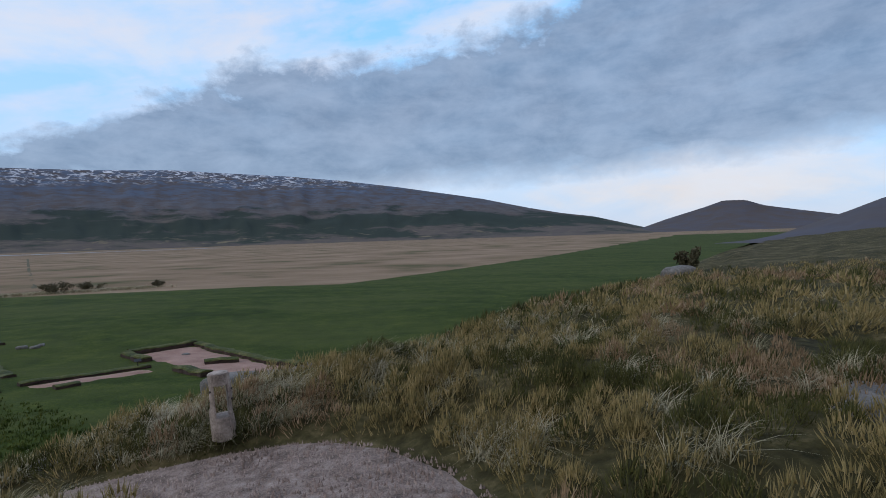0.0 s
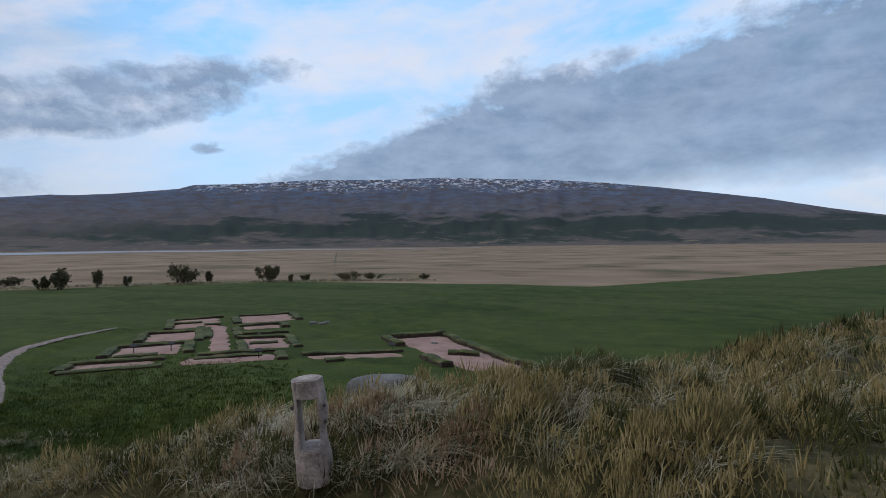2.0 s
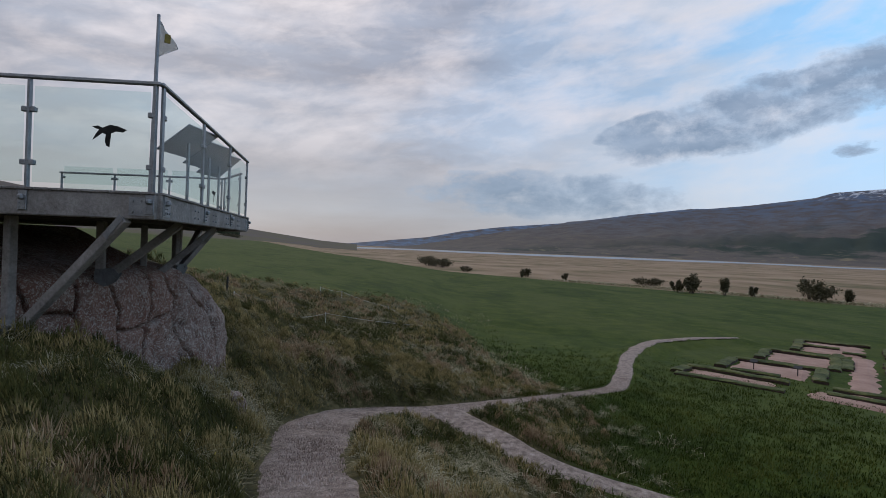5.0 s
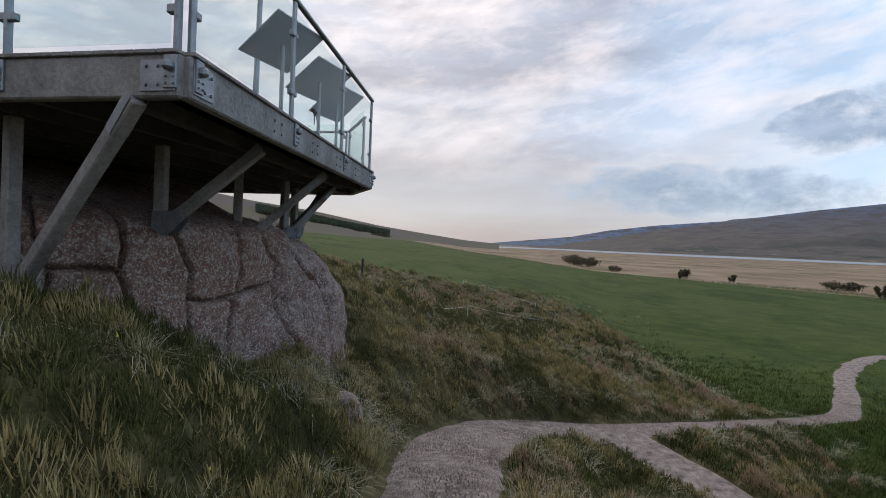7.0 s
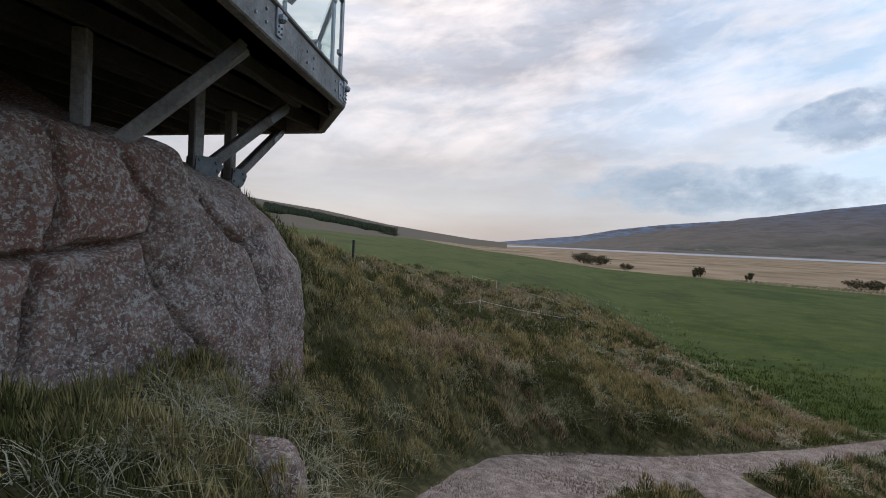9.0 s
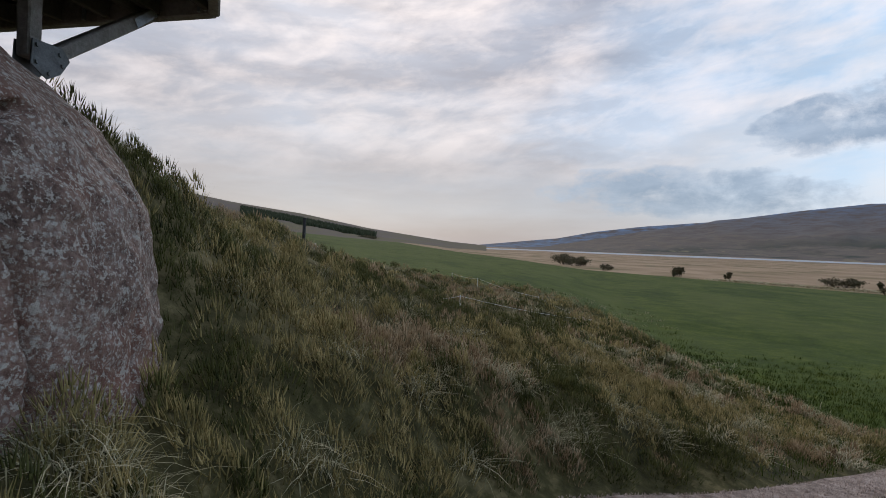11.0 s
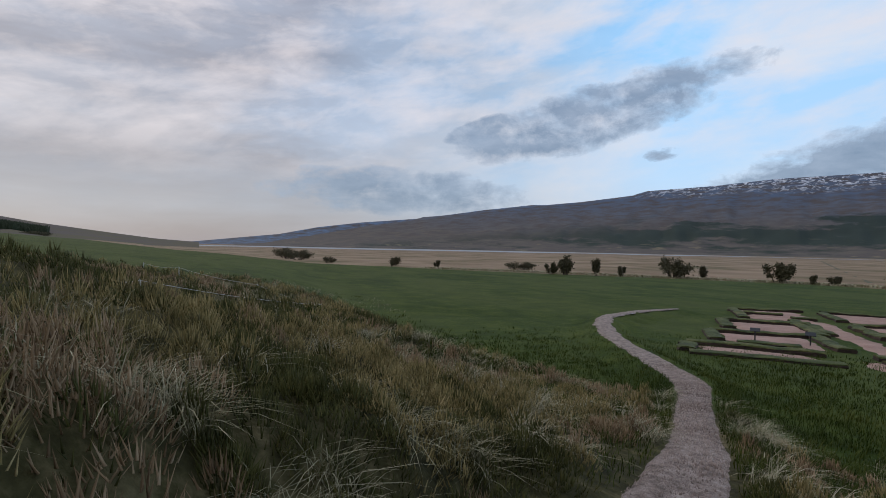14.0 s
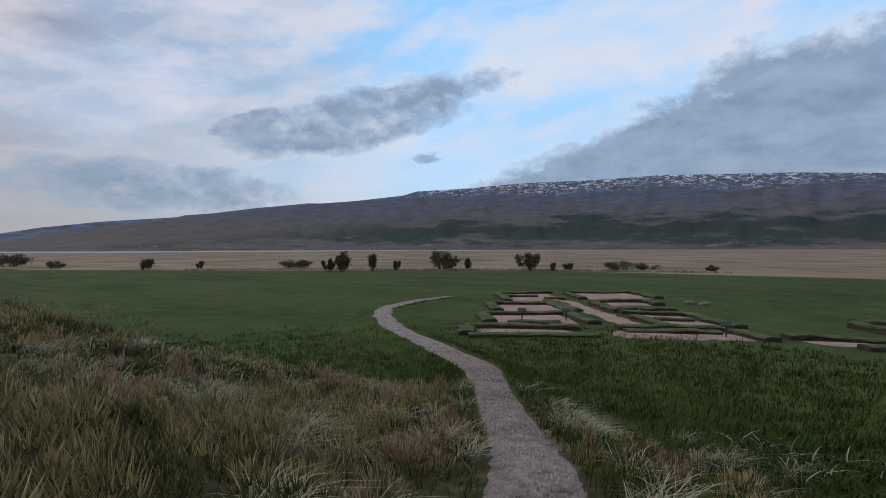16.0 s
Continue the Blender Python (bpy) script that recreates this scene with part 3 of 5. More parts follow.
# blue of the high tone is distance haze put into the base colour
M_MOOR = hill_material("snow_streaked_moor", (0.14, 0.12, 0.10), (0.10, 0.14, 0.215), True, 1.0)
# both tones blued to carry the haze of the farthest ridges
M_FAR = hill_material("haze_tinted_moor", (0.13, 0.19, 0.28), (0.15, 0.22, 0.34))
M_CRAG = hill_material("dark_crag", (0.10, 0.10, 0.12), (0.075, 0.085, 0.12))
M_BROWN = hill_material("brown_hillside", (0.11, 0.10, 0.06), (0.15, 0.13, 0.12))


def far_hill(name, rows, foot, crest, mat, label, seed, base=-8.3, step=0.35, bumps=0.06, steep=1.0):
    """A hill range seen round the valley. rows: azimuth and the crest's rise in degrees."""
    az = np.arange(rows[0][0], rows[-1][0] + 1e-6, step)
    rise = np.interp(az, [r[0] for r in rows], [r[1] for r in rows])
    levels = np.concatenate([np.linspace(0, 1, 34), [1.06, 1.2]])
    cx, cy = -12.0, 4.0
    A, S = np.meshgrid(np.radians(az), levels, indexing="ij")
    top = np.tan(np.radians(rise * 1.05))[:, None] * crest
    R = foot + (crest - foot) * S
    prof = np.where(S <= 1, np.clip(S, 0, 1) ** (1.25 * steep) * 0.80 + 0.20 * np.clip(S, 0, 1) ** 3, 1.0 - (S - 1) * 0.3)
    Z = base + (top - base) * prof
    n = value_noise(np.degrees(A) * 0.9, S * 7, seed) + 0.5 * value_noise(np.degrees(A) * 2.3, S * 15, seed + 1)
    Z = Z + n * bumps * (top - base) * np.clip(S * 3, 0, 1) * np.clip((1.0 - S) * 6, 0.0, 1)
    X, Y = cx + R * np.cos(A), cy + R * np.sin(A)
    i = np.arange(X.size).reshape(X.shape)
    q = np.stack([i[:-1, :-1], i[:-1, 1:], i[1:, 1:], i[1:, :-1]], -1).reshape(-1, 4)
    me = raw_mesh(name, np.stack([X, Y, Z], -1).reshape(-1, 3), q, mat, True)
    return tagged(new(name, me), label, "mountain", kind="structure")


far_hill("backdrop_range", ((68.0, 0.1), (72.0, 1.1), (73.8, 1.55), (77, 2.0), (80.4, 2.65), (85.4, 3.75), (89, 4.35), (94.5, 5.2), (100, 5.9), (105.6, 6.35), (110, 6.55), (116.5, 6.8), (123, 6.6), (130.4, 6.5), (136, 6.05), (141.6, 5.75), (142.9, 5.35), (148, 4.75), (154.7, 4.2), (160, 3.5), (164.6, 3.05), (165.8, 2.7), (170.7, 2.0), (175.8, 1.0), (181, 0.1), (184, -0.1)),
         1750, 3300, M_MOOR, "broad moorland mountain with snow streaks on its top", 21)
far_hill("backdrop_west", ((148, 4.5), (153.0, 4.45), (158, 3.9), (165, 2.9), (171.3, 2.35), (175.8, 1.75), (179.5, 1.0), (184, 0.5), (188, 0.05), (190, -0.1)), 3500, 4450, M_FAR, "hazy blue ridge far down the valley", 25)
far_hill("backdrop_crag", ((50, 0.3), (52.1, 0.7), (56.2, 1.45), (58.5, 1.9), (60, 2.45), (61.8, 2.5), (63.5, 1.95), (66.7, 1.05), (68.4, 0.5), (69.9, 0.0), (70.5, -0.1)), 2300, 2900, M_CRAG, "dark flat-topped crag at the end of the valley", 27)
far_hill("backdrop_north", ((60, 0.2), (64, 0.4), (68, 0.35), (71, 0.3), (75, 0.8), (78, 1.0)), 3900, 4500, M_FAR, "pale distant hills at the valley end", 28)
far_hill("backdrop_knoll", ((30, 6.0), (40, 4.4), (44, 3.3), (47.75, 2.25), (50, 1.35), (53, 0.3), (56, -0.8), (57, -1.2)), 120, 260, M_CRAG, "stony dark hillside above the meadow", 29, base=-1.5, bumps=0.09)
far_hill("backdrop_south", ((187, 0.0), (190.8, 0.25), (195, 0.75), (199.8, 1.35), (206.6, 2.5), (213.2, 3.25), (222, 4.6), (235, 6.5), (260, 8.0), (290, 8.0), (320, 7.5), (350, 7.0), (390, 6.0)), 620, 1500, M_BROWN, "brown valley side with a dark plantation", 31, base=-7.0, step=0.8)

# river below the range
M_WATER = bpy.data.materials.new("river_water")
M_WATER.use_nodes = True
_b = M_WATER.node_tree.nodes["Principled BSDF"]
_b.inputs["Base Color"].default_value, _b.inputs["Roughness"].default_value = (0.26, 0.30, 0.34, 1), 0.5
_a = np.radians(np.arange(112, 190, 1.0))
_in = 930 + 200 * value_noise(np.degrees(_a) / 7, _a * 0, 41) + 4 * np.abs(np.degrees(_a) - 160)
_w = 70 + 420 * np.clip((np.degrees(_a) - 126) / 30, 0, 1) + 120 * value_noise(np.degrees(_a) / 3, _a * 0, 42)
_v = np.stack([np.stack([-12 + r * np.cos(_a), 4 + r * np.sin(_a), np.full(len(_a), -7.3)], -1) for r in (_in, _in + _w)], 1)
_i = np.arange(len(_a) * 2).reshape(-1, 2)
tagged(new("water", raw_mesh("water", _v.reshape(-1, 3), np.stack([_i[:-1, 0], _i[:-1, 1], _i[1:, 1], _i[1:, 0]], -1), M_WATER)),
       "pale grey river winding along the valley floor", "river", kind="structure")

# ---------------------------------------------------------------- viewing platform
DECK, FASCIA, RAIL = 1.12, 0.26, 2.27
CORNERS = [(-8.4, -1.8), (-8.53, 2.08), (-13.85, 1.24), (-15.08, 0.40), (-15.15, -3.4), (-14.2, -5.2), (-9.2, -5.2)]


def build_platform():
    deck = thing("viewing_platform", "weathered timber viewing platform on braces above the rock", "platform", (-10.5, -1.0, DECK))
    off = Vector((10.5, 1.0, -DECK))

    def P(x, y, z):
        return Vector((x, y, z)) + off
    # boards
    # boards, their dark tone standing in for the shade beneath the deck
    bm = bmesh.new()
    vs = [bm.verts.new(P(x, y, DECK - 0.04)) for x, y in CORNERS]
    f = bm.faces.new(vs)
    bmesh.ops.solidify(bm, geom=[f], thickness=0.05)
    part("decking", bm, M_KNOT_SHADEWOOD, deck)
    # edge beams, each an own timber
    n = len(CORNERS)
    for k in range(n):
        a, b = CORNERS[k], CORNERS[(k + 1) % n]
        bm = bmesh.new()
        beam(bm, P(*a, DECK - FASCIA / 2), P(*b, DECK - FASCIA / 2), 0.09, FASCIA, 0.012)
        part("edge_beam", bm, M_WOOD, deck)
    # plank ends showing above the edge beams
    for a, b in zip(CORNERS[:3], CORNERS[1:4]):
        a, b = Vector((*a, DECK + 0.012)), Vector((*b, DECK + 0.012))
        n = int((b - a).length / 0.145)
        for i in range(n):
            p, q = a.lerp(b, (i + 0.03) / n), a.lerp(b, (i + 0.97) / n)
            bm = bmesh.new()
            beam(bm, p + off, q + off, 0.13, 0.024, 0.003)
            part("plank_end", bm, M_WOOD, deck)
    # joists under the boards, with the shade there put into the colour
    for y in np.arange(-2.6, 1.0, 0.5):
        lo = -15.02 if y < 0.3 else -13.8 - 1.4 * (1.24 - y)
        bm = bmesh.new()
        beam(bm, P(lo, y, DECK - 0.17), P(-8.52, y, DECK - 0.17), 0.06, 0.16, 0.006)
        part("joist", bm, M_KNOT_SHADEWOOD, deck)
    # bearers on the uprights, in the same tone darkened for shade
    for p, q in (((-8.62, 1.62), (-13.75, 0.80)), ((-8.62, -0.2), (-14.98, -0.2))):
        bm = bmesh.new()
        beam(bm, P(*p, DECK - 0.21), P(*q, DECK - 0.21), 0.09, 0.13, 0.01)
        part("bearer", bm, M_KNOT_SHADEWOOD, deck)
    # bolted corner plates and pairs of bolts along the long edge
    for k in (1, 2):
        c, d = Vector((*CORNERS[k], 0)), Vector((*CORNERS[k + 1], 0))
        e = Vector((*CORNERS[k - 1], 0))
        for w in (d, e):
            u = (w - c).normalized()
            nrm = Vector((u.y, -u.x, 0)) if w is e else Vector((-u.y, u.x, 0))
            nrm = nrm if nrm.dot(c - Vector((-11, -1.5, 0))) > 0 else -nrm
            m = Matrix((u, nrm, Vector((0, 0, 1)))).transposed().to_4x4()
            m.translation = P(c.x, c.y, DECK - 0.13) + u * 0.14 + nrm * 0.049
            bm = bmesh.new()
            box(bm, (0.24, 0.008, 0.19), m, 0.002)
            pl = part("corner_plate", bm, M_STEEL, deck, "grey steel plate")
            for i in (-0.08, 0.0, 0.08):
                for j in (-0.055, 0.055):
                    o = m @ Vector((i, 0.004, j))
                    bm = bmesh.new()
                    rod(bm, o, o + nrm * 0.014, 0.011, 6)
                    part("bolt", bm, M_STEEL, pl)
    a, b = Vector((*CORNERS[1], DECK)), Vector((*CORNERS[2], DECK))
    u = (b - a).normalized()
    nrm = Vector((-u.y, u.x, 0))
    nrm = nrm if nrm.y > 0 else -nrm
    for f in (0.24, 0.27, 0.43, 0.46, 0.60, 0.63, 0.78, 0.81, 0.93):
        for j in (-0.09, -0.18):
            o = a.lerp(b, f) + off + nrm * 0.045 + Vector((0, 0, j))
            bm = bmesh.new()
            rod(bm, o, o + nrm * 0.014, 0.012, 6)
            part("bolt", bm, M_STEEL, deck)
    return deck, P


platform, PL = build_platform()


def build_railing(name, pts, closed=False, label="galvanised railing with clear glass panels", z0=DECK, h=1.15, gap=(1.15, 1.15)):
    base = thing(name, label, "railing", (pts[0][0], pts[0][1], z0))
    o = Vector(base.location)
    for a, b, step in zip(pts, pts[1:], gap):
        a, b = Vector((*a, z0)), Vector((*b, z0))
        u = (b - a).normalized()
        out = Vector((-u.y, u.x, 0))
        out = out if out.dot(a + b - Vector((-22, -3, 0))) > 0 else -out
        n = max(1, round((b - a).length / step))
        bm = bmesh.new()
        beam(bm, a - o + Vector((0, 0, h)), b - o + Vector((0, 0, h)), 0.055, 0.04, 0.01)
        part("handrail", bm, M_STEEL, base, "grey handrail")
        posts = [a + (b - a) * ((i + 0.04) / n if i == 0 else (i - 0.04) / n if i == n else i / n) for i in range(n + 1)]
        for i, p in enumerate(posts):
            q = p - o
            bm = bmesh.new()
            beam(bm, q + Vector((0, 0, -0.24)), q + Vector((0, 0, h - 0.02)), 0.05, 0.028, 0.004)
            po = part("post", bm, M_STEEL, base)
            bm = bmesh.new()
            fm = Matrix((u, out, Vector((0, 0, 1)))).transposed().to_4x4()
            fm.translation = q + out * 0.055 + Vector((0, 0, -0.11))
            box(bm, (0.085, 0.02, 0.20), fm, 0.004)
            box(bm, (0.06, 0.075, 0.06), Matrix.Translation(out * 0.02 + Vector((0, 0, 0.03))) @ fm, 0.018)
            for j in (-0.07, -0.03):
                for i2 in (-0.025, 0.025):
                    o2 = fm @ Vector((i2, 0.01, j))
                    rod(bm, o2, o2 + out * 0.012, 0.008, 6)
            part("foot_bracket", bm, M_STEEL, po)
            for zz in (0.28, 0.82):
                for sgn in (-1, 1):
                    if (i == 0 and sgn < 0) or (i == n and sgn > 0):
                        continue
                    bm = bmesh.new()
                    box(bm, (0.06, 0.05, 0.055), Matrix.Translation(q + u * 0.04 * sgn + Vector((0, 0, zz))) @ Matrix.Rotation(math.atan2(u.y, u.x), 4, "Z"), 0.008)
                    part("clamp", bm, M_STEEL, po)
        for p, r in zip(posts, posts[1:]):
            bm = bmesh.new()
            m0, m1 = p - o + u * 0.05, r - o - u * 0.05
            beam(bm, m0 + Vector((0, 0, 0.57)), m1 + Vector((0, 0, 0.57)), 0.012, 0.98, 0.002)
            g = part("glass_panel", bm, M_GLASS, base, "clear glass panel")
            g.visible_shadow = False
    return base


build_railing("glass_railing", [(-8.4, -1.8), (-8.53, 2.08), (-13.85, 1.24)], gap=(1.3, 1.75))
build_railing("low_railing", [(-13.95, 1.08), (-15.04, 0.34), (-15.1, -3.3)], label="low glass railing on the far platform edge", h=0.92, gap=(1.3, 1.2))


def build_braces():
    """Struts from plates bolted to the rock up to the platform's edge."""
    beam_foot = DECK - FASCIA
    for foot, top in (((-8.85, 0.45, -0.45), (-8.50, 1.78, beam_foot)), ((-10.05, 0.74, 0.13), (-10.22, 1.56, beam_foot)), ((-11.68, 0.46, -0.04), (-12.1, 1.30, beam_foot)),
                      ((-12.92, 0.36, 0.08), (-13.8, 0.62, beam_foot)), ((-14.0, -0.1, 0.12), (-14.98, -0.14, beam_foot))):
        t = thing("platform_brace", "timber strut and upright on a bolted steel plate", "brace", foot, group="braces under the platform")
        f, e = Vector(foot), Vector(top) - Vector(foot)
        bm = bmesh.new()
        beam(bm, (0, 0, 0.02), e, 0.10, 0.10, 0.01)
        part("strut", bm, M_WOOD, t)
        bm = bmesh.new()
        u = Vector((e.x, e.y, 0)).normalized()
        box(bm, (0.10, 0.10, DECK - FASCIA - foot[2]), Matrix.Translation(-0.10 * u + Vector((0, 0, (DECK - FASCIA - foot[2]) / 2))) @ Matrix.Rotation(math.atan2(u.y, u.x), 4, "Z"), 0.01)
        part("upright", bm, M_WOOD, t)
        for side in (-1, 1):
            nrm = Vector((-u.y, u.x, 0)) * 0.062 * side
            bm = bmesh.new()
            prof = [(-0.15, -0.05), (-0.03, -0.12), (0.07, -0.06), (0.14, 0.05), (0.08, 0.12), (-0.14, 0.11)]
            vs = [bm.verts.new(u * p + Vector((0, 0, q)) + nrm) for p, q in prof]
            fc = bm.faces.new(vs)
            r = bmesh.ops.extrude_face_region(bm, geom=[fc])
            bmesh.ops.translate(bm, verts=[v for v in r["geom"] if isinstance(v, bmesh.types.BMVert)], vec=nrm * 0.15)
            bmesh.ops.recalc_face_normals(bm, faces=bm.faces)
            pl = part("plate", bm, M_PLATE, t, "grey steel plate")
            for p, q in ((-0.11, 0.08), (-0.11, -0.03), (0.06, 0.07), (0.08, 0.0), (-0.02, -0.08)):
                bm = bmesh.new()
                c = u * p + Vector((0, 0, q)) + nrm * 1.1
                rod(bm, c, c + nrm * 0.25, 0.016, 6)
                part("bolt", bm, M_PLATE, pl)
        # strap over the top end
        bm = bmesh.new()
        k = e.normalized()
        for side in (-1, 1):
            nrm = Vector((-u.y, u.x, 0)) * 0.056 * side
            beam(bm, e - k * 0.28 + nrm, e + nrm + Vector((0, 0, 0.02)), 0.006, 0.07, 0.001)
        part("strap", bm, M_STEEL, t, "steel strap")


build_braces()


def rock_material():
    m = bpy.data.materials.new("lichen_crag")
    m.use_nodes = True
    nt = m.node_tree
    bs = nt.nodes["Principled BSDF"]
    geo = nt.nodes.new("ShaderNodeNewGeometry").outputs["Position"]
    big = noise_node(nt, geo, 0.8, 4, 0.6)
    mid = noise_node(nt, geo, 5.0, 6, 0.68, 0.4)
    fine = noise_node(nt, geo, 26.0, 5, 0.7)
    col = ramp_node(nt, math_node(nt, "ADD", math_node(nt, "MULTIPLY", mid, 0.5), math_node(nt, "MULTIPLY", fine, 0.5)),
                    ((0.36, (0.062, 0.040, 0.033)), (0.5, (0.195, 0.130, 0.107)), (0.64, (0.33, 0.24, 0.205))))
    red = ramp_node(nt, big, ((0.42, 0.0), (0.60, 0.6)))
    col = mix_node(nt, red, col, (0.22, 0.10, 0.07))
    v = nt.nodes.new("ShaderNodeTexVoronoi")
    v.inputs["Scale"].default_value = 24.0
    nt.links.new(geo, v.inputs["Vector"])
    spots = math_node(nt, "ADD", v.outputs["Distance"], math_node(nt, "MULTIPLY", math_node(nt, "SUBTRACT", fine, 0.5), 0.9))
    spots = ramp_node(nt, math_node(nt, "SUBTRACT", spots, math_node(nt, "MULTIPLY", math_node(nt, "SUBTRACT", mid, 0.5), 1.6)), ((0.14, 1.0), (0.30, 0.0)))
    grey = math_node(nt, "MAXIMUM", ramp_node(nt, noise_node(nt, geo, 42.0, 7, 0.72), ((0.54, 0.0), (0.575, 0.9))), ramp_node(nt, noise_node(nt, geo, 17.0, 8, 0.8), ((0.56, 0.0), (0.585, 0.8))))
    col = mix_node(nt, grey, col, (0.46, 0.425, 0.38))
    col = mix_node(nt, math_node(nt, "MULTIPLY", spots, 0.35), col, (0.48, 0.46, 0.42))
    nt.links.new(col, bs.inputs["Base Color"])
    bs.inputs["Roughness"].default_value = 0.92
    bs.inputs["Specular IOR Level"].default_value = 0.2
    bn = nt.nodes.new("ShaderNodeBump")
    bn.inputs["Strength"].default_value, bn.inputs["Distance"].default_value = 0.9, 0.035
    nt.links.new(math_node(nt, "ADD", math_node(nt, "MULTIPLY", mid, 0.6), math_node(nt, "MULTIPLY", fine, 0.5)), bn.inputs["Height"])
    nt.links.new(bn.outputs[0], bs.inputs["Normal"])
    return m


M_CRAGROCK = rock_material()


def build_rock(name, centre, size, seed, label, mat=None, sub=4, cracks=0.0, turn=0.0, power=0.5, taper=0.0, cut=None, group="", loose=False):
    """A boxy weathered rock: rounded block, lumpy noise, joints cut along cell borders."""
    bm = bmesh.new()
    bmesh.ops.create_icosphere(bm, subdivisions=sub, radius=1.0)
    if cut is not None:
        bmesh.ops.delete(bm, geom=[f for f in bm.faces if f.calc_center_median().z < cut[0] or f.calc_center_median().y < cut[1]], context="FACES")
    off = Vector((seed * 7.3, seed * 3.1, seed * 1.7))
    small = min(1.0, min(size))
    sgn = math.copysign
    for v in bm.verts:
        p = v.co
        d = p.normalized()
        q = Vector((sgn(abs(p.x) ** power, p.x), sgn(abs(p.y) ** power, p.y), sgn(abs(p.z) ** power, p.z)))
        k = 1 - taper * q.z
        w = Vector((q.x * size[0] * k, q.y * size[1] * k, q.z * size[2]))
        f = 0.6 / small
        n = noise.fractal(w * f + off, 1.0, 2.0, 4) * 0.20 + noise.fractal(w * f * 4 + off, 1.0, 2.0, 3) * 0.06
        flat = Vector((d.x, d.y, d.z * 0.6))
        if cracks:
            warp = noise.noise_vector(w * 0.9 + off) * 0.35
            c = Vector((w.x * 0.85, w.y * 0.85, w.z * 0.42)) + warp
            dist = noise.voronoi(c + off)[0]
            gap = dist[1] - dist[0]
            if gap < 0.07:
                n -= cracks * (1 - gap / 0.07) ** 1.5
        v.co = w + flat * n * small
    ob = part(name, bm, mat or M_STONE, None, "", True)
    if loose:
        return ob
    ob.matrix_world = Matrix.Translation(centre) @ Matrix.Rotation(radians(turn), 4, "Z")
    return tagged(ob, label, "rock", group)


# the outcrop's foot line in plan, from the east end round the face to the west end
ROCK_PLAN = ((-7.5, -2.6), (-7.8, -0.9), (-8.6, 0.15), (-9.4, 0.60), (-10.3, 0.76), (-11.2, 0.74), (-11.9, 0.78), (-12.5, 1.00), (-13.0, 1.10), (-13.6, 1.02), (-14.15, 0.68), (-14.6, 0.10), (-14.9, -0.8), (-15.0, -2.6))
# joints in the face: along x and height
JOINTS = (((-11.15, 0.2), (-11.2, -0.3), (-11.15, -0.62)), ((-10.4, -0.66), (-10.8, -0.71), (-11.15, -0.62), (-11.5, -0.63), (-11.85, -0.58)), ((-11.7, 0.0), (-11.92, -0.35), (-11.85, -0.65), (-12.02, -1.1), (-12.3, -1.5)),
          ((-10.15, 0.2), (-10.37, -0.4), (-10.4, -0.9), (-10.5, -1.5)), ((-9.6, 0.3), (-9.68, -0.5), (-9.8, -1.1)), ((-8.95, 0.3), (-9.1, -0.3), (-9.05, -0.9)), ((-9.65, -0.35), (-9.1, -0.3)),
          ((-12.3, -0.25), (-12.5, -0.42), (-12.85, -0.6), (-12.84, -1.0), (-12.9, -1.45), (-12.95, -2.1)), ((-12.85, -0.6), (-13.2, -0.45)), ((-13.62, -0.3), (-13.75, -1.0), (-13.6, -1.8)), ((-11.1, -0.65), (-11.0, -1.3)))


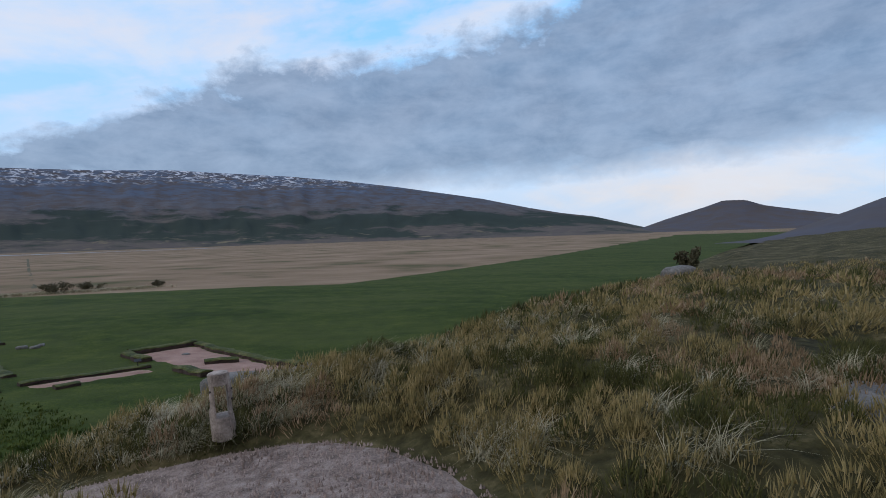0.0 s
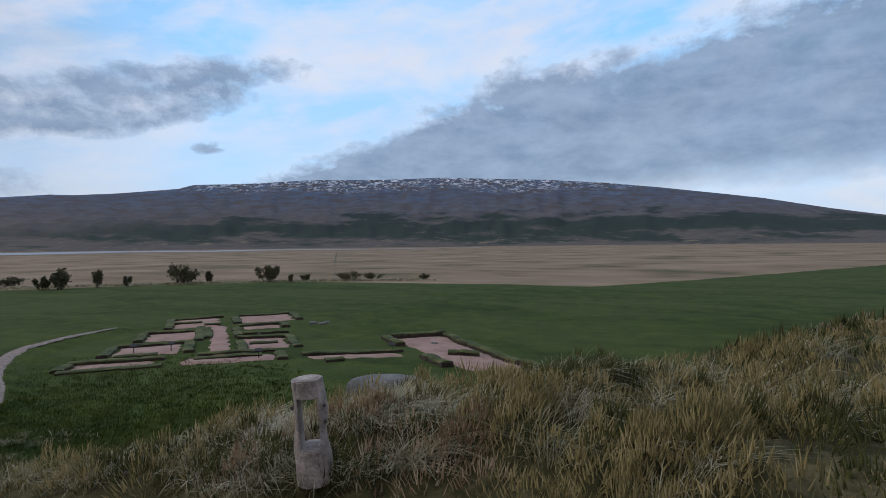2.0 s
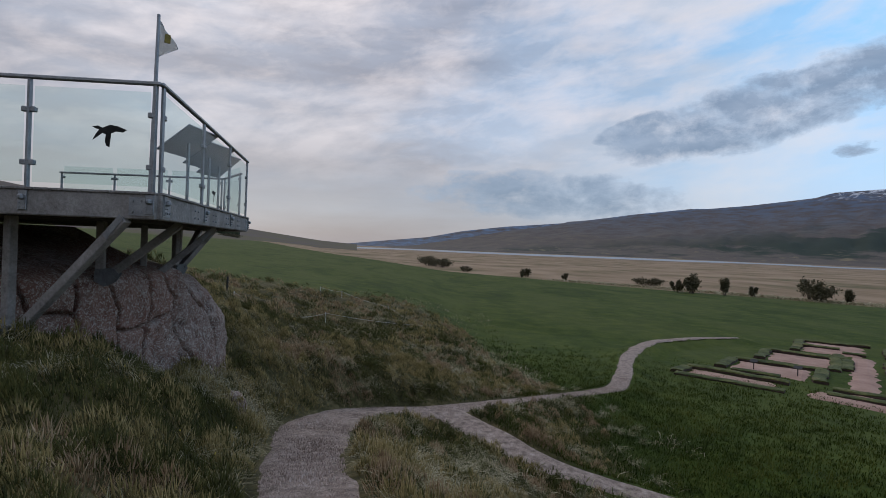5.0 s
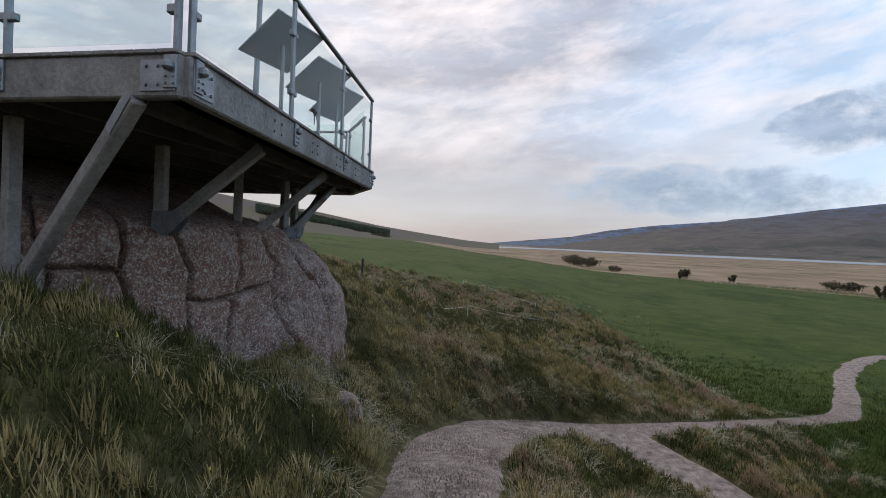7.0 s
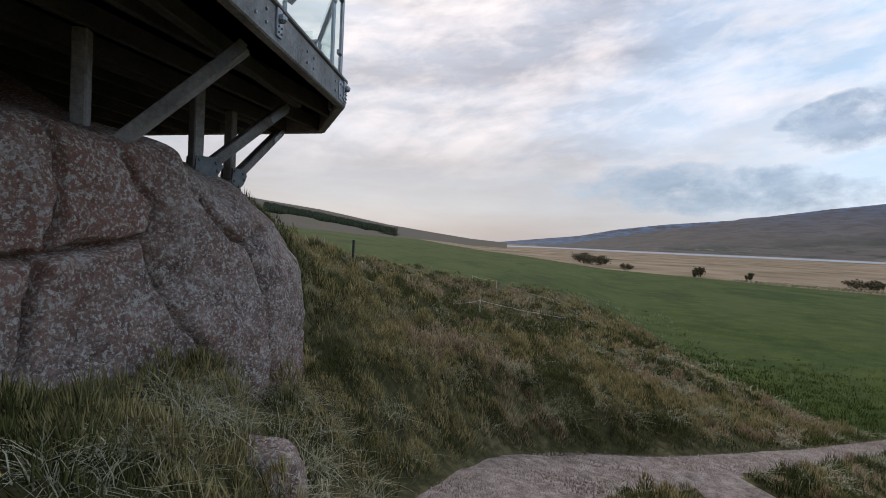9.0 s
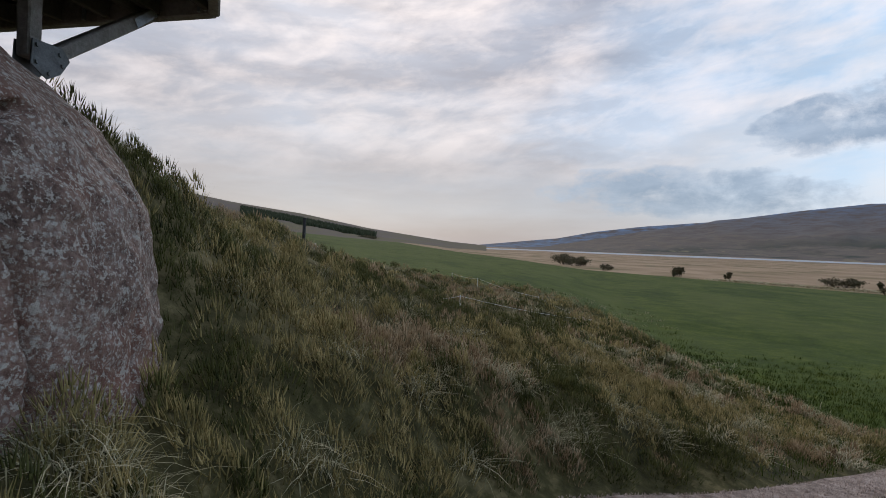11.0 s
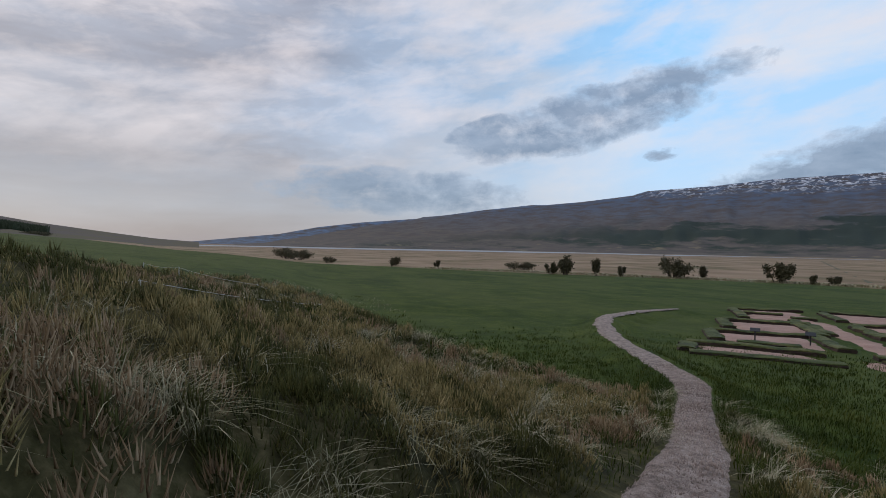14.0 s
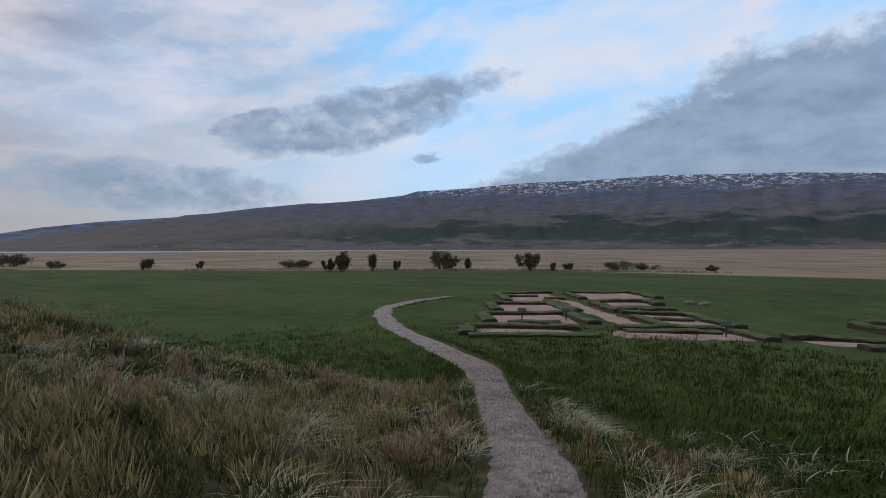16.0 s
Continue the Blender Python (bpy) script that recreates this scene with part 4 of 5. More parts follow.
def build_outcrop():
    """A standing rock face that leans back over its shoulder, with narrow joints sunk into it."""
    plan = smooth_rows(dense([(*p, 0, 0) for p in ROCK_PLAN], lambda a: 0.022), 160)[:, :2]
    # height and setback of the profile: upright face, and the sloping slab at the west end
    zs = np.concatenate([np.linspace(-2.9, 0.35, 150), np.linspace(0.37, 0.80, 16)])
    face = np.interp(zs, (-2.9, -2.0, -1.0, -0.5, 0.0, 0.13, 0.2, 0.3, 0.45, 0.8), (0.30, 0.16, 0.03, 0.0, -0.03, -0.10, -0.28, -0.75, -1.2, -2.4))
    slab = np.interp(zs, (-2.9, -2.0, -1.2, -0.8, -0.36, -0.06, 0.12, 0.25, 0.45, 0.8), (0.20, 0.13, 0.06, -0.03, -0.28, -0.62, -0.95, -1.5, -2.0, -2.6))
    for _ in range(5):
        face[1:-1] = (face[:-2] + 2 * face[1:-1] + face[2:]) / 4
        slab[1:-1] = (slab[:-2] + 2 * slab[1:-1] + slab[2:]) / 4
    way = np.array((-11.2, -2.0)) - plan
    way /= np.linalg.norm(way, axis=1, keepdims=True)
    mixs = np.clip((-12.1 - plan[:, 0]) / 0.8, 0, 1)[:, None]
    setback = face[None] * (1 - mixs) + slab[None] * mixs
    S, Z = np.meshgrid(np.arange(len(plan)) * 0.022, zs, indexing="ij")
    lumps = 0.16 * value_noise(S * 0.8, Z * 0.9 + 9, 31) + 0.07 * value_noise(S * 2.6, Z * 2.4, 32) + 0.045 * value_noise(S * 7, Z * 7, 33) + 0.016 * value_noise(S * 19, Z * 19, 34)
    X0 = np.repeat(plan[:, :1], len(zs), 1)
    wx = X0 + 0.09 * value_noise(S * 3, Z * 3, 35) + 0.03 * value_noise(S * 11, Z * 11, 36)
    wz = Z + 0.09 * value_noise(S * 3, Z * 3, 37) + 0.03 * value_noise(S * 11, Z * 11, 38)
    near = np.full(S.shape, 9.0)
    for line in JOINTS:
        for (ax, az), (bx, bz) in zip(line, line[1:]):
            f = np.clip(((wx - ax) * (bx - ax) + (wz - az) * (bz - az)) / ((bx - ax) ** 2 + (bz - az) ** 2), 0, 1)
            near = np.minimum(near, np.hypot(wx - ax - f * (bx - ax), wz - az - f * (bz - az)))
    wide = 0.014 + 0.018 * (value_noise(S * 1.7, Z * 1.7, 39) + 0.5)
    sunk = 0.17 * np.exp(-(near / wide) ** 2) + 0.008 * np.exp(-(near / 0.09) ** 2)
    out = setback + lumps - sunk
    X, Y = plan[:, :1] - way[:, :1] * out, plan[:, 1:] - way[:, 1:] * out
    V = np.stack([X, Y, Z], -1) - np.array(OUTCROP.location)
    i = np.arange(S.size).reshape(S.shape)
    q = np.stack([i[:-1, :-1], i[:-1, 1:], i[1:, 1:], i[1:, :-1]], -1).reshape(-1, 4)
    ob = new("rock_face", raw_mesh("rock_face", V.reshape(-1, 3), q, M_CRAGROCK, True))
    ob.parent = OUTCROP


OUTCROP = thing("rock_outcrop", "reddish brown cracked rock outcrop with white lichen", "rock", (-10.4, -0.8, -1.6))
build_outcrop()
for k, (cx, cy, cz, hx, hy, hz, turn) in enumerate(((-11.72, 1.72, -2.22, 0.26, 0.34, 0.42, 20), (-9.3, 0.62, -0.95, 0.22, 0.26, 0.34, 8))):
    blk = build_rock("rock_block", (0, 0, 0), (hx, hy, hz), 3 + k, "", M_CRAGROCK, sub=5, cracks=0.06, power=0.5, taper=0.12, loose=True)
    blk.parent = OUTCROP
    blk.matrix_local = Matrix.Translation(Vector((cx, cy, cz)) - OUTCROP.location) @ Matrix.Rotation(radians(turn), 4, "Z")

# ---------------------------------------------------------------- driftwood stake


def build_stake(x, y, z):
    """A log section, hollowed through to a window, with a round top."""
    s = thing("driftwood_stake", "bleached hollowed driftwood marker post in the grass", "post", (x, y, z))

    def wall(side):
        bm = bmesh.new()
        n, levels = 9, 12
        grid = []
        for j in range(levels + 1):
            t = j / levels
            h = -0.12 + 0.62 * t
            r = 0.118 - 0.018 * t + 0.010 * math.sin(t * 9 + side) + 0.012 * math.exp(-((t - 0.62) / 0.07) ** 2)
            row = []
            for i in range(n):
                a = -0.80 + 1.60 * i / (n - 1)
                rr = r * (1 + 0.05 * noise.noise(Vector((a * 2 + side, h * 9, side * 4))))
                row.append(bm.verts.new((side * rr * math.cos(a), rr * math.sin(a), h)))
            inner = side * 0.066
            row.append(bm.verts.new((inner, r * 0.71, h)))
            row.append(bm.verts.new((inner, -r * 0.71, h)))
            grid.append(row)
        for a, b in zip(grid, grid[1:]):
            m = len(a)
            for i in range(m):
                bm.faces.new((a[i], a[(i + 1) % m], b[(i + 1) % m], b[i]))
        bm.faces.new(grid[0])
        bm.faces.new(grid[-1])
        bmesh.ops.recalc_face_normals(bm, faces=bm.faces)
        part("upright", bm, M_STAKE, s)
    wall(1)
    wall(-1)
    for nm, lo, hi, r0, r1 in (("top_block", 0.385, 0.505, 0.102, 0.100), ("base_block", -0.2, 0.045, 0.122, 0.117)):
        bm = bmesh.new()
        bmesh.ops.create_cone(bm, cap_ends=True, segments=26, radius1=r0, radius2=r1, depth=hi - lo, matrix=Matrix.Translation((0, 0, (hi + lo) / 2)))
        es = [e for e in bm.edges if abs(e.verts[0].co.z - e.verts[1].co.z) < 1e-5]
        bmesh.ops.bevel(bm, geom=es, offset=0.008, segments=2, affect="EDGES")
        for v in bm.verts:
            k = 1 + 0.04 * noise.noise(v.co * 14)
            v.co.x *= k
            v.co.y *= k
        part(nm, bm, M_STAKE, s)
    for hx, hz in ((0.103, 0.33), (0.106, 0.22), (-0.104, 0.33)):
        bm = bmesh.new()
        bmesh.ops.create_icosphere(bm, subdivisions=2, radius=0.013, matrix=Matrix.Translation((hx, -0.055, hz)))
        part("knot", bm, M_KNOT_SHADEWOOD, s, "dark knot")
    s.rotation_euler = (radians(2), radians(-3), radians(30))
    return s


build_stake(-2.36, 5.56, -0.30)

# ---------------------------------------------------------------- on the platform


def build_reading_board(x, y, turn, tilt):
    t = thing("reading_board", "grey tilted information board fixed to the railing", "sign", (x, y, DECK), group="boards along the railing")
    bm = bmesh.new()
    box(bm, (0.78, 0.60, 0.025), Matrix.Translation((0, 0, 0.98)) @ Matrix.Rotation(radians(tilt), 4, "X"), 0.006)
    part("panel", bm, M_BOARD, t)
    for sx in (-0.2, 0.2):
        bm = bmesh.new()
        rod(bm, (sx, 0.0, 0.97), (sx, 0.30, 0.90), 0.014, 8)
        part("bracket", bm, M_STEEL, t)
    bm = bmesh.new()
    rod(bm, (0, 0, 0.0), (0, 0, 0.96), 0.022, 10)
    part("stand", bm, M_STEEL, t)
    t.rotation_euler = (0, 0, radians(turn))


M_BOARD = material("grey_board", ((0.22, 0.24, 0.27), (0.30, 0.32, 0.35)), 3.0, 0.5, 0.05)
M_CLOTH = material("white_cloth", ((0.62, 0.62, 0.62), (0.78, 0.78, 0.77)), 6.0, 0.85, 0.2)
M_EMBLEM = material("ochre_print", ((0.40, 0.30, 0.06), (0.10, 0.09, 0.04)), 14.0, 0.85, 0.0)
for bx, by, tilt in ((-10.9, 1.34, -36), (-12.2, 1.13, -36), (-13.3, 0.88, -40)):
    build_reading_board(bx, by, 172, tilt)


def build_decal(x, y, z, turn, size):
    """A dark angular sticker on the glass."""
    bm = bmesh.new()
    pts = [(-0.50, 0.16), (-0.34, 0.20), (-0.20, 0.14), (0.02, 0.24), (0.26, 0.20), (0.52, 0.10), (0.40, 0.02), (0.20, 0.04), (0.06, -0.02), (0.04, -0.22), (0.02, -0.44), (-0.08, -0.40), (-0.12, -0.26), (-0.10, -0.06), (-0.20, -0.02), (-0.34, -0.14), (-0.48, -0.24), (-0.40, -0.06), (-0.30, 0.08), (-0.40, 0.11)]
    f = bm.faces.new([bm.verts.new((px * size, 0, pz * size)) for px, pz in pts])
    bmesh.ops.solidify(bm, geom=[f], thickness=0.002)
    o = part("glass_decal", bm, M_BLACK)
    o.matrix_world = pose(x, y, z, 0, 0, turn)
    tagged(o, "small black sticker on the glass panel", "sticker", "stickers on the glass")


build_decal(-8.505, 1.58, DECK + 0.62, 92, 0.34)
build_decal(-10.9, 1.73, DECK + 0.22, 9, 0.25)


def build_flagpole(x, y):
    t = thing("flagpole", "slim grey flagpole with a limp white pennant", "flagpole", (x, y, DECK))
    bm = bmesh.new()
    bmesh.ops.create_cone(bm, cap_ends=True, segments=12, radius1=0.045, radius2=0.028, depth=3.5, matrix=Matrix.Translation((0, 0, 1.75)))
    part("pole", bm, M_STEEL, t)
    bm = bmesh.new()
    rows = []
    for j in range(9):
        h = 3.46 - 0.62 * j / 8
        w = 0.03 + 0.26 * math.sin(min(1, j / 5) * 1.3) if j < 6 else 0.28 - 0.09 * (j - 5)
        rows.append([bm.verts.new((0.03 + w * i / 4 * 0.5, -w * i / 4 + 0.02 * math.sin(i * 1.7 + j), h - 0.10 * i / 4)) for i in range(5)])
    for a, b in zip(rows, rows[1:]):
        for i in range(4):
            bm.faces.new((a[i], a[i + 1], b[i + 1], b[i]))
    bmesh.ops.solidify(bm, geom=bm.faces[:], thickness=0.004)
    fl = part("pennant", bm, M_CLOTH, t, "white pennant", True)
    bm = bmesh.new()
    box(bm, (0.012, 0.10, 0.16), Matrix.Translation((0.10, -0.13, 3.12)) @ Matrix.Rotation(radians(27), 4, "Z"), 0.002)
    part("emblem", bm, M_EMBLEM, fl, "ochre printed emblem")
    t.rotation_euler = (0, radians(2), radians(190))


build_flagpole(-12.4, 0.05)

# ---------------------------------------------------------------- monastery footings
RO = np.array((-43.8, 42.3))
E1, E2 = np.array((0.64, 0.768)), np.array((0.768, -0.64))


def ruin_xy(a, b):
    return RO + E1 * a + E2 * b


def ground_z(x, y):
    if -74 < x < 44 and -49 < y < 61:
        return float(field(np.array([x]), np.array([y]))[0][0])
    return float(land(np.array([x]), np.array([y]), False)[0][0])


def build_bank(parent, a0, b0, a1, b1, width, height, seed):
    """A low turf bank between two plan points with a dark stony foot."""
    p, q = np.array(ruin_xy(a0, b0)), np.array(ruin_xy(a1, b1))
    L = np.linalg.norm(q - p)
    n = max(3, int(L / 0.35))
    u = (q - p) / L
    s = np.array((-u[1], u[0]))
    org = np.array(parent.location)
    for nm, mat, prof in (("stone_foot", M_EARTH, ((-0.56, -0.15), (-0.54, 0.40), (-0.50, 0.78), (0.50, 0.78), (0.54, 0.40), (0.56, -0.15))),
                          ("turf_top", M_TURF, ((-0.56, 0.72), (-0.47, 0.92), (-0.15, 1.08), (0.2, 1.04), (0.47, 0.90), (0.56, 0.72)))):
        bm = bmesh.new()
        rows = []
        for i in range(n + 1):
            c = p + (q - p) * i / n
            z = ground_z(*c)
            row = []
            for k, (o, h) in enumerate(prof):
                jo = 0.30 * noise.noise(Vector((c[0] * 1.1, c[1] * 1.1, seed))) + 0.14 * noise.noise(Vector((c[0] * 2.3, c[1] * 2.3, seed + k)))
                jh = 0.40 * noise.noise(Vector((c[0] * 0.9, c[1] * 0.9, seed + 9))) + 0.14 * noise.noise(Vector((c[0] * 2.1, c[1] * 2.1, seed + 9 + k)))
                d = c + s * width * (o + jo)
                row.append(bm.verts.new((d[0] - org[0], d[1] - org[1], z + height * (h + jh) - org[2])))
            rows.append(row)
        for r0, r1 in zip(rows, rows[1:]):
            for k in range(len(prof) - 1):
                bm.faces.new((r0[k], r0[k + 1], r1[k + 1], r1[k]))
        bm.faces.new(rows[0])
        bm.faces.new(rows[-1])
        bmesh.ops.recalc_face_normals(bm, faces=bm.faces)
        part(nm, bm, mat, parent)


def build_floor(parent, a0, a1, b0, b1, seed):
    org = np.array(parent.location)
    na, nb = max(3, int((a1 - a0) / 0.5)), max(3, int((b1 - b0) / 0.5))
    bm = bmesh.new()
    g = []
    for i in range(na + 1):
        row = []
        for j in range(nb + 1):
            edge = i in (0, na) or j in (0, nb)
            w = 0.5 if edge else 0.0
            a, b = a0 + (a1 - a0) * i / na, b0 + (b1 - b0) * j / nb
            a += w * noise.noise(Vector((a * 1.1, b * 1.1, seed)))
            b += w * noise.noise(Vector((a * 1.1, b * 1.1, seed + 5)))
            x, y = ruin_xy(a, b)
            row.append(bm.verts.new((x - org[0], y - org[1], ground_z(x, y) + (-0.02 if edge else 0.06) - org[2])))
        g.append(row)
    for r0, r1 in zip(g, g[1:]):
        for j in range(nb):
            bm.faces.new((r0[j], r0[j + 1], r1[j + 1], r1[j]))
    bmesh.ops.recalc_face_normals(bm, faces=bm.faces)
    return part("gravel_floor", bm, M_RUIN_GRAVEL, parent)


def build_room(name, a0, a1, b0, b1, walls, seed, label, width=0.62, height=0.21):
    c = ruin_xy((a0 + a1) / 2, (b0 + b1) / 2)
    t = thing(name, label, "ruin", (c[0], c[1], ground_z(*c)), group="excavated rooms")
    build_floor(t, a0, a1, b0, b1, seed)
    m = 0.35
    for k, w in enumerate(walls):
        if w == "n":
            build_bank(t, a0 - m, b0 - m, a1 + m, b0 - m, width, height, seed + k)
        elif w == "s":
            build_bank(t, a0 - m, b1 + m, a1 + m, b1 + m, width, height * 0.7, seed + k)
        elif w == "w":
            build_bank(t, a0 - m, b0, a0 - m, b1, width, height * 0.9, seed + k)
        elif w == "e":
            build_bank(t, a1 + m, b0, a1 + m, b1, width, height * 0.9, seed + k)
        else:
            build_bank(t, *w, width, height, seed + k)


ROOMTXT = "excavated room footing with a reddish gravel floor and low turf banks"
build_room("ruin_room", 0.2, 5.2, 0.4, 5.4, ("n", "e", "w"), 1, ROOMTXT)
build_room("ruin_room", -5.6, -1.6, 0.2, 6.2, ("n", "w", (-5.6, 3.4, -3.2, 3.4), (-3.0, 5.2, -1.6, 5.2)), 11, ROOMTXT)
build_room("ruin_room", -7.2, -3.0, 8.6, 12.8, ("n", "w", "e"), 21, ROOMTXT)
build_room("ruin_room", -8.4, -4.2, 15.2, 19.6, ("n", "w", "e", (-8.0, 20.2, -5.6, 20.2)), 31, ROOMTXT)
build_room("ruin_room", -9.8, -5.4, 21.8, 23.8, ("n", "w", "s"), 41, ROOMTXT)
build_room("ruin_passage", -2.6, -1.1, 6.0, 22.0, ((-3.3, 7.0, -3.3, 14.0), (-0.4, 8.5, -0.4, 13.5), (-0.4, 16.0, -0.4, 20.5)), 51, "long gravelled passage between low turf banks")
build_room("ruin_room", 0.2, 3.4, 7.6, 9.8, ("n", "e"), 61, ROOMTXT)
build_room("ruin_room", -0.2, 3.0, 14.6, 19.6, ("n", "e", (0.2, 17.2, 2.2, 17.2), (-0.4, 12.0, 3.6, 12.0)), 71, ROOMTXT)
build_room("ruin_room", -4.2, 1.4, 21.8, 24.6, ((-3.2, 21.0, 1.6, 21.0), "e", (-3.4, 22.6, 0.6, 22.6)), 81, ROOMTXT)
build_room("ruin_passage", 3.4, 9.6, 23.6, 25.4, ("n", (4.0, 26.1, 5.2, 26.1)), 91, "gravelled passage joining the church footing")
build_room("ruin_church", 11.2, 15.6, 17.6, 31.5, ("n", "e", (10.6, 17.6, 10.6, 21.0), (10.6, 26.0, 10.6, 30.0), (12.6, 25.4, 14.6, 26.2)), 101, "large excavated church footing with a gravel floor", 0.7, 0.36)


def build_stone_scatter():
    for k, (a, b, s) in enumerate(((16.3, 32.2, 0.35), (15.1, 32.6, 0.45), (14.0, 33.0, 0.4), (13.2, 32.6, 0.5), (16.8, 31.2, 0.3), (12.2, 33.2, 0.4), (6.3, 8.6, 0.4), (7.0, 9.2, 0.35), (7.6, 8.4, 0.3), (17.2, 33.2, 0.35), (1.2, 12.2, 0.28), (13.6, 20.5, 0.3))):
        x, y = ruin_xy(a, b)
        build_rock("loose_stone", (x, y, ground_z(x, y) + s * 0.12), (s, s * 0.75, s * 0.4), 60 + k, "grey flat stone lying in the turf", M_STONE, sub=2, turn=37 * k, group="loose stones at the ruin")


build_stone_scatter()


def build_ruin_sign(x, y, turn):
    z = ground_z(x, y)
    t = thing("small_sign", "small dark slanted sign on a post", "sign", (x, y, z), group="small signs at the ruin")
    bm = bmesh.new()
    rod(bm, (0, 0, 0), (0, 0, 0.55), 0.03, 8)
    part("post", bm, M_BLACK, t)
    bm = bmesh.new()
    box(bm, (0.42, 0.28, 0.03), Matrix.Translation((0, 0, 0.57)) @ Matrix.Rotation(radians(30), 4, "X"), 0.005)
    part("panel", bm, M_BLACK, t)
    t.rotation_euler = (0, 0, radians(turn))


for sx, sy in ((-34.0, 24.9), (-32.6, 26.6), (-25.4, 27.4), (-20.0, 34.5)):
    build_ruin_sign(sx, sy, 40)

# ---------------------------------------------------------------- boulders
for bx, by, bz, sz, sd, txt, trn in ((-3.0, 7.45, -0.46, (0.40, 0.22, 0.17), 5, "pale lichened boulder in the grass", 28), (-4.35, 5.75, -0.98, (0.17, 0.16, 0.24), 6, "small upright grey stone beside the path", 20),
                                     (3.7, 4.5, -0.06, (0.55, 0.36, 0.16), 7, "flat grey boulder sunk in the heather", 40), (17.0, 38.3, -2.1, (1.2, 0.95, 0.95), 8, "dark rock on the brow of the slope", 30),
                                     (15.6, 36.4, -2.5, (0.8, 0.7, 0.7), 9, "dark rock on the brow of the slope", 70)):
    build_rock("boulder", (bx, by, bz), sz, sd, txt, M_STONE, sub=4, turn=trn)

# ---------------------------------------------------------------- rope fence


def build_fence():
    t = thing("rope_fence", "thin white rope fence on short posts", "fence", (-21.0, -1.7, ground_z(-21.0, -1.7)))
    o = Vector(t.location)
    pts = [(-21.15, -1.45, 0.42), (-25.2, -0.6, 0.45), (-29.3, 0.2, 0.62), (-34.5, 5.0, 0.35), (-41.0, 2.6, 0.5), (-46.0, -1.5, 0.7), (-47.5, -3.5, 0.7)]
    tops = []
    for x, y, h in pts:
        z = ground_z(x, y)
        bm = bmesh.new()
        rod(bm, Vector((x, y, z - 0.1)) - o, Vector((x + 0.02, y, z + h * 0.8)) - o, 0.02, 8)
        part("post", bm, M_PAINT, t, "white post")
        tops.append(Vector((x, y, z + h * 0.8 - 0.04)) - o)
    for a, b in zip(tops, tops[1:]):
        bm = bmesh.new()
        prev = a
        for k in range(1, 9):
            p = a.lerp(b, k / 8) - Vector((0, 0, 0.10 * 4 * (k / 8) * (1 - k / 8)))
            rod(bm, prev, p, 0.006, 5)
            prev = p
        part("rope", bm, M_PAINT, t)
    p = thing("black_post", "black round post leaning on the slope", "post", (-21.0, -1.65, ground_z(-21.0, -1.65)))
    bm = bmesh.new()
    rod(bm, (0, 0, -0.2), (-0.03, 0, 0.70), 0.032, 12)
    part("shaft", bm, M_BLACK, p)
    bm = bmesh.new()
    rod(bm, (-0.03, 0, 0.70), (-0.032, 0, 0.73), 0.036, 12)
    part("cap", bm, M_BLACK, p)


M_PAINT = material("white_paint", ((0.55, 0.55, 0.53), (0.72, 0.72, 0.70)), 6.0, 0.7, 0.1)
build_fence()

# ---------------------------------------------------------------- shrubs along the field edge


def build_shrub(x, y, w, h, seed, label, z=None, dense_n=1.0, round_top=True):
    z = ground_z(x, y) if z is None else z
    t = thing("shrub", label, "shrub", (x, y, z), group="shrubs along the field edge")
    rs = np.random.RandomState(seed)
    bm = bmesh.new()
    tips = []
    for k in range(max(4, int(w * 1.6))):
        a = rs.rand() * 6.283
        r = (rs.rand() ** 0.6) * w * 0.42
        hh = h * (0.65 + 0.35 * rs.rand()) * (1 - 0.45 * (r / (w * 0.5)) ** 2 if round_top else 1)
        base = Vector((r * 0.4 * math.cos(a), r * 0.4 * math.sin(a), 0))
        tip = Vector((r * math.cos(a), r * math.sin(a), hh))
        m = Matrix.Translation((base + tip) / 2) @ (tip - base).to_track_quat("Z", "Y").to_matrix().to_4x4()
        bmesh.ops.create_cone(bm, cap_ends=True, segments=5, radius1=0.02 * h, radius2=0.006 * h, depth=(tip - base).length, matrix=m)
        tips.append(np.array(tip))
    part("branches", bm, M_TWIG, t)
    n = int(520 * dense_n * (1 + w / 4))
    tips = np.array(tips)
    c = tips[rs.randint(len(tips), size=n)]
    f = 0.25 + 0.8 * rs.rand(n, 1) ** 0.6
    c = c * np.array((1, 1, 0)) * (0.4 + 0.7 * f) + c * np.array((0, 0, 1)) * np.minimum(f, 1.03)
    c = c + rs.randn(n, 3) * np.array((0.07 * w, 0.07 * w, 0.06 * h))
    c[:, 2] = np.clip(c[:, 2], 0.05 * h, None)
    s = (0.04 * h + 0.07) * (0.6 + 0.8 * rs.rand(n, 1))
    u, v = rs.randn(n, 3), rs.randn(n, 3)
    u /= np.linalg.norm(u, axis=1, keepdims=True)
    v /= np.linalg.norm(v, axis=1, keepdims=True)
    V = np.stack([c - u * s, c - v * s * 0.7, c + u * s, c + v * s * 0.7], 1).reshape(-1, 3)
    ob = new("foliage", raw_mesh("foliage", V, np.arange(n * 4).reshape(-1, 4), M_LEAF))
    ob.parent = t


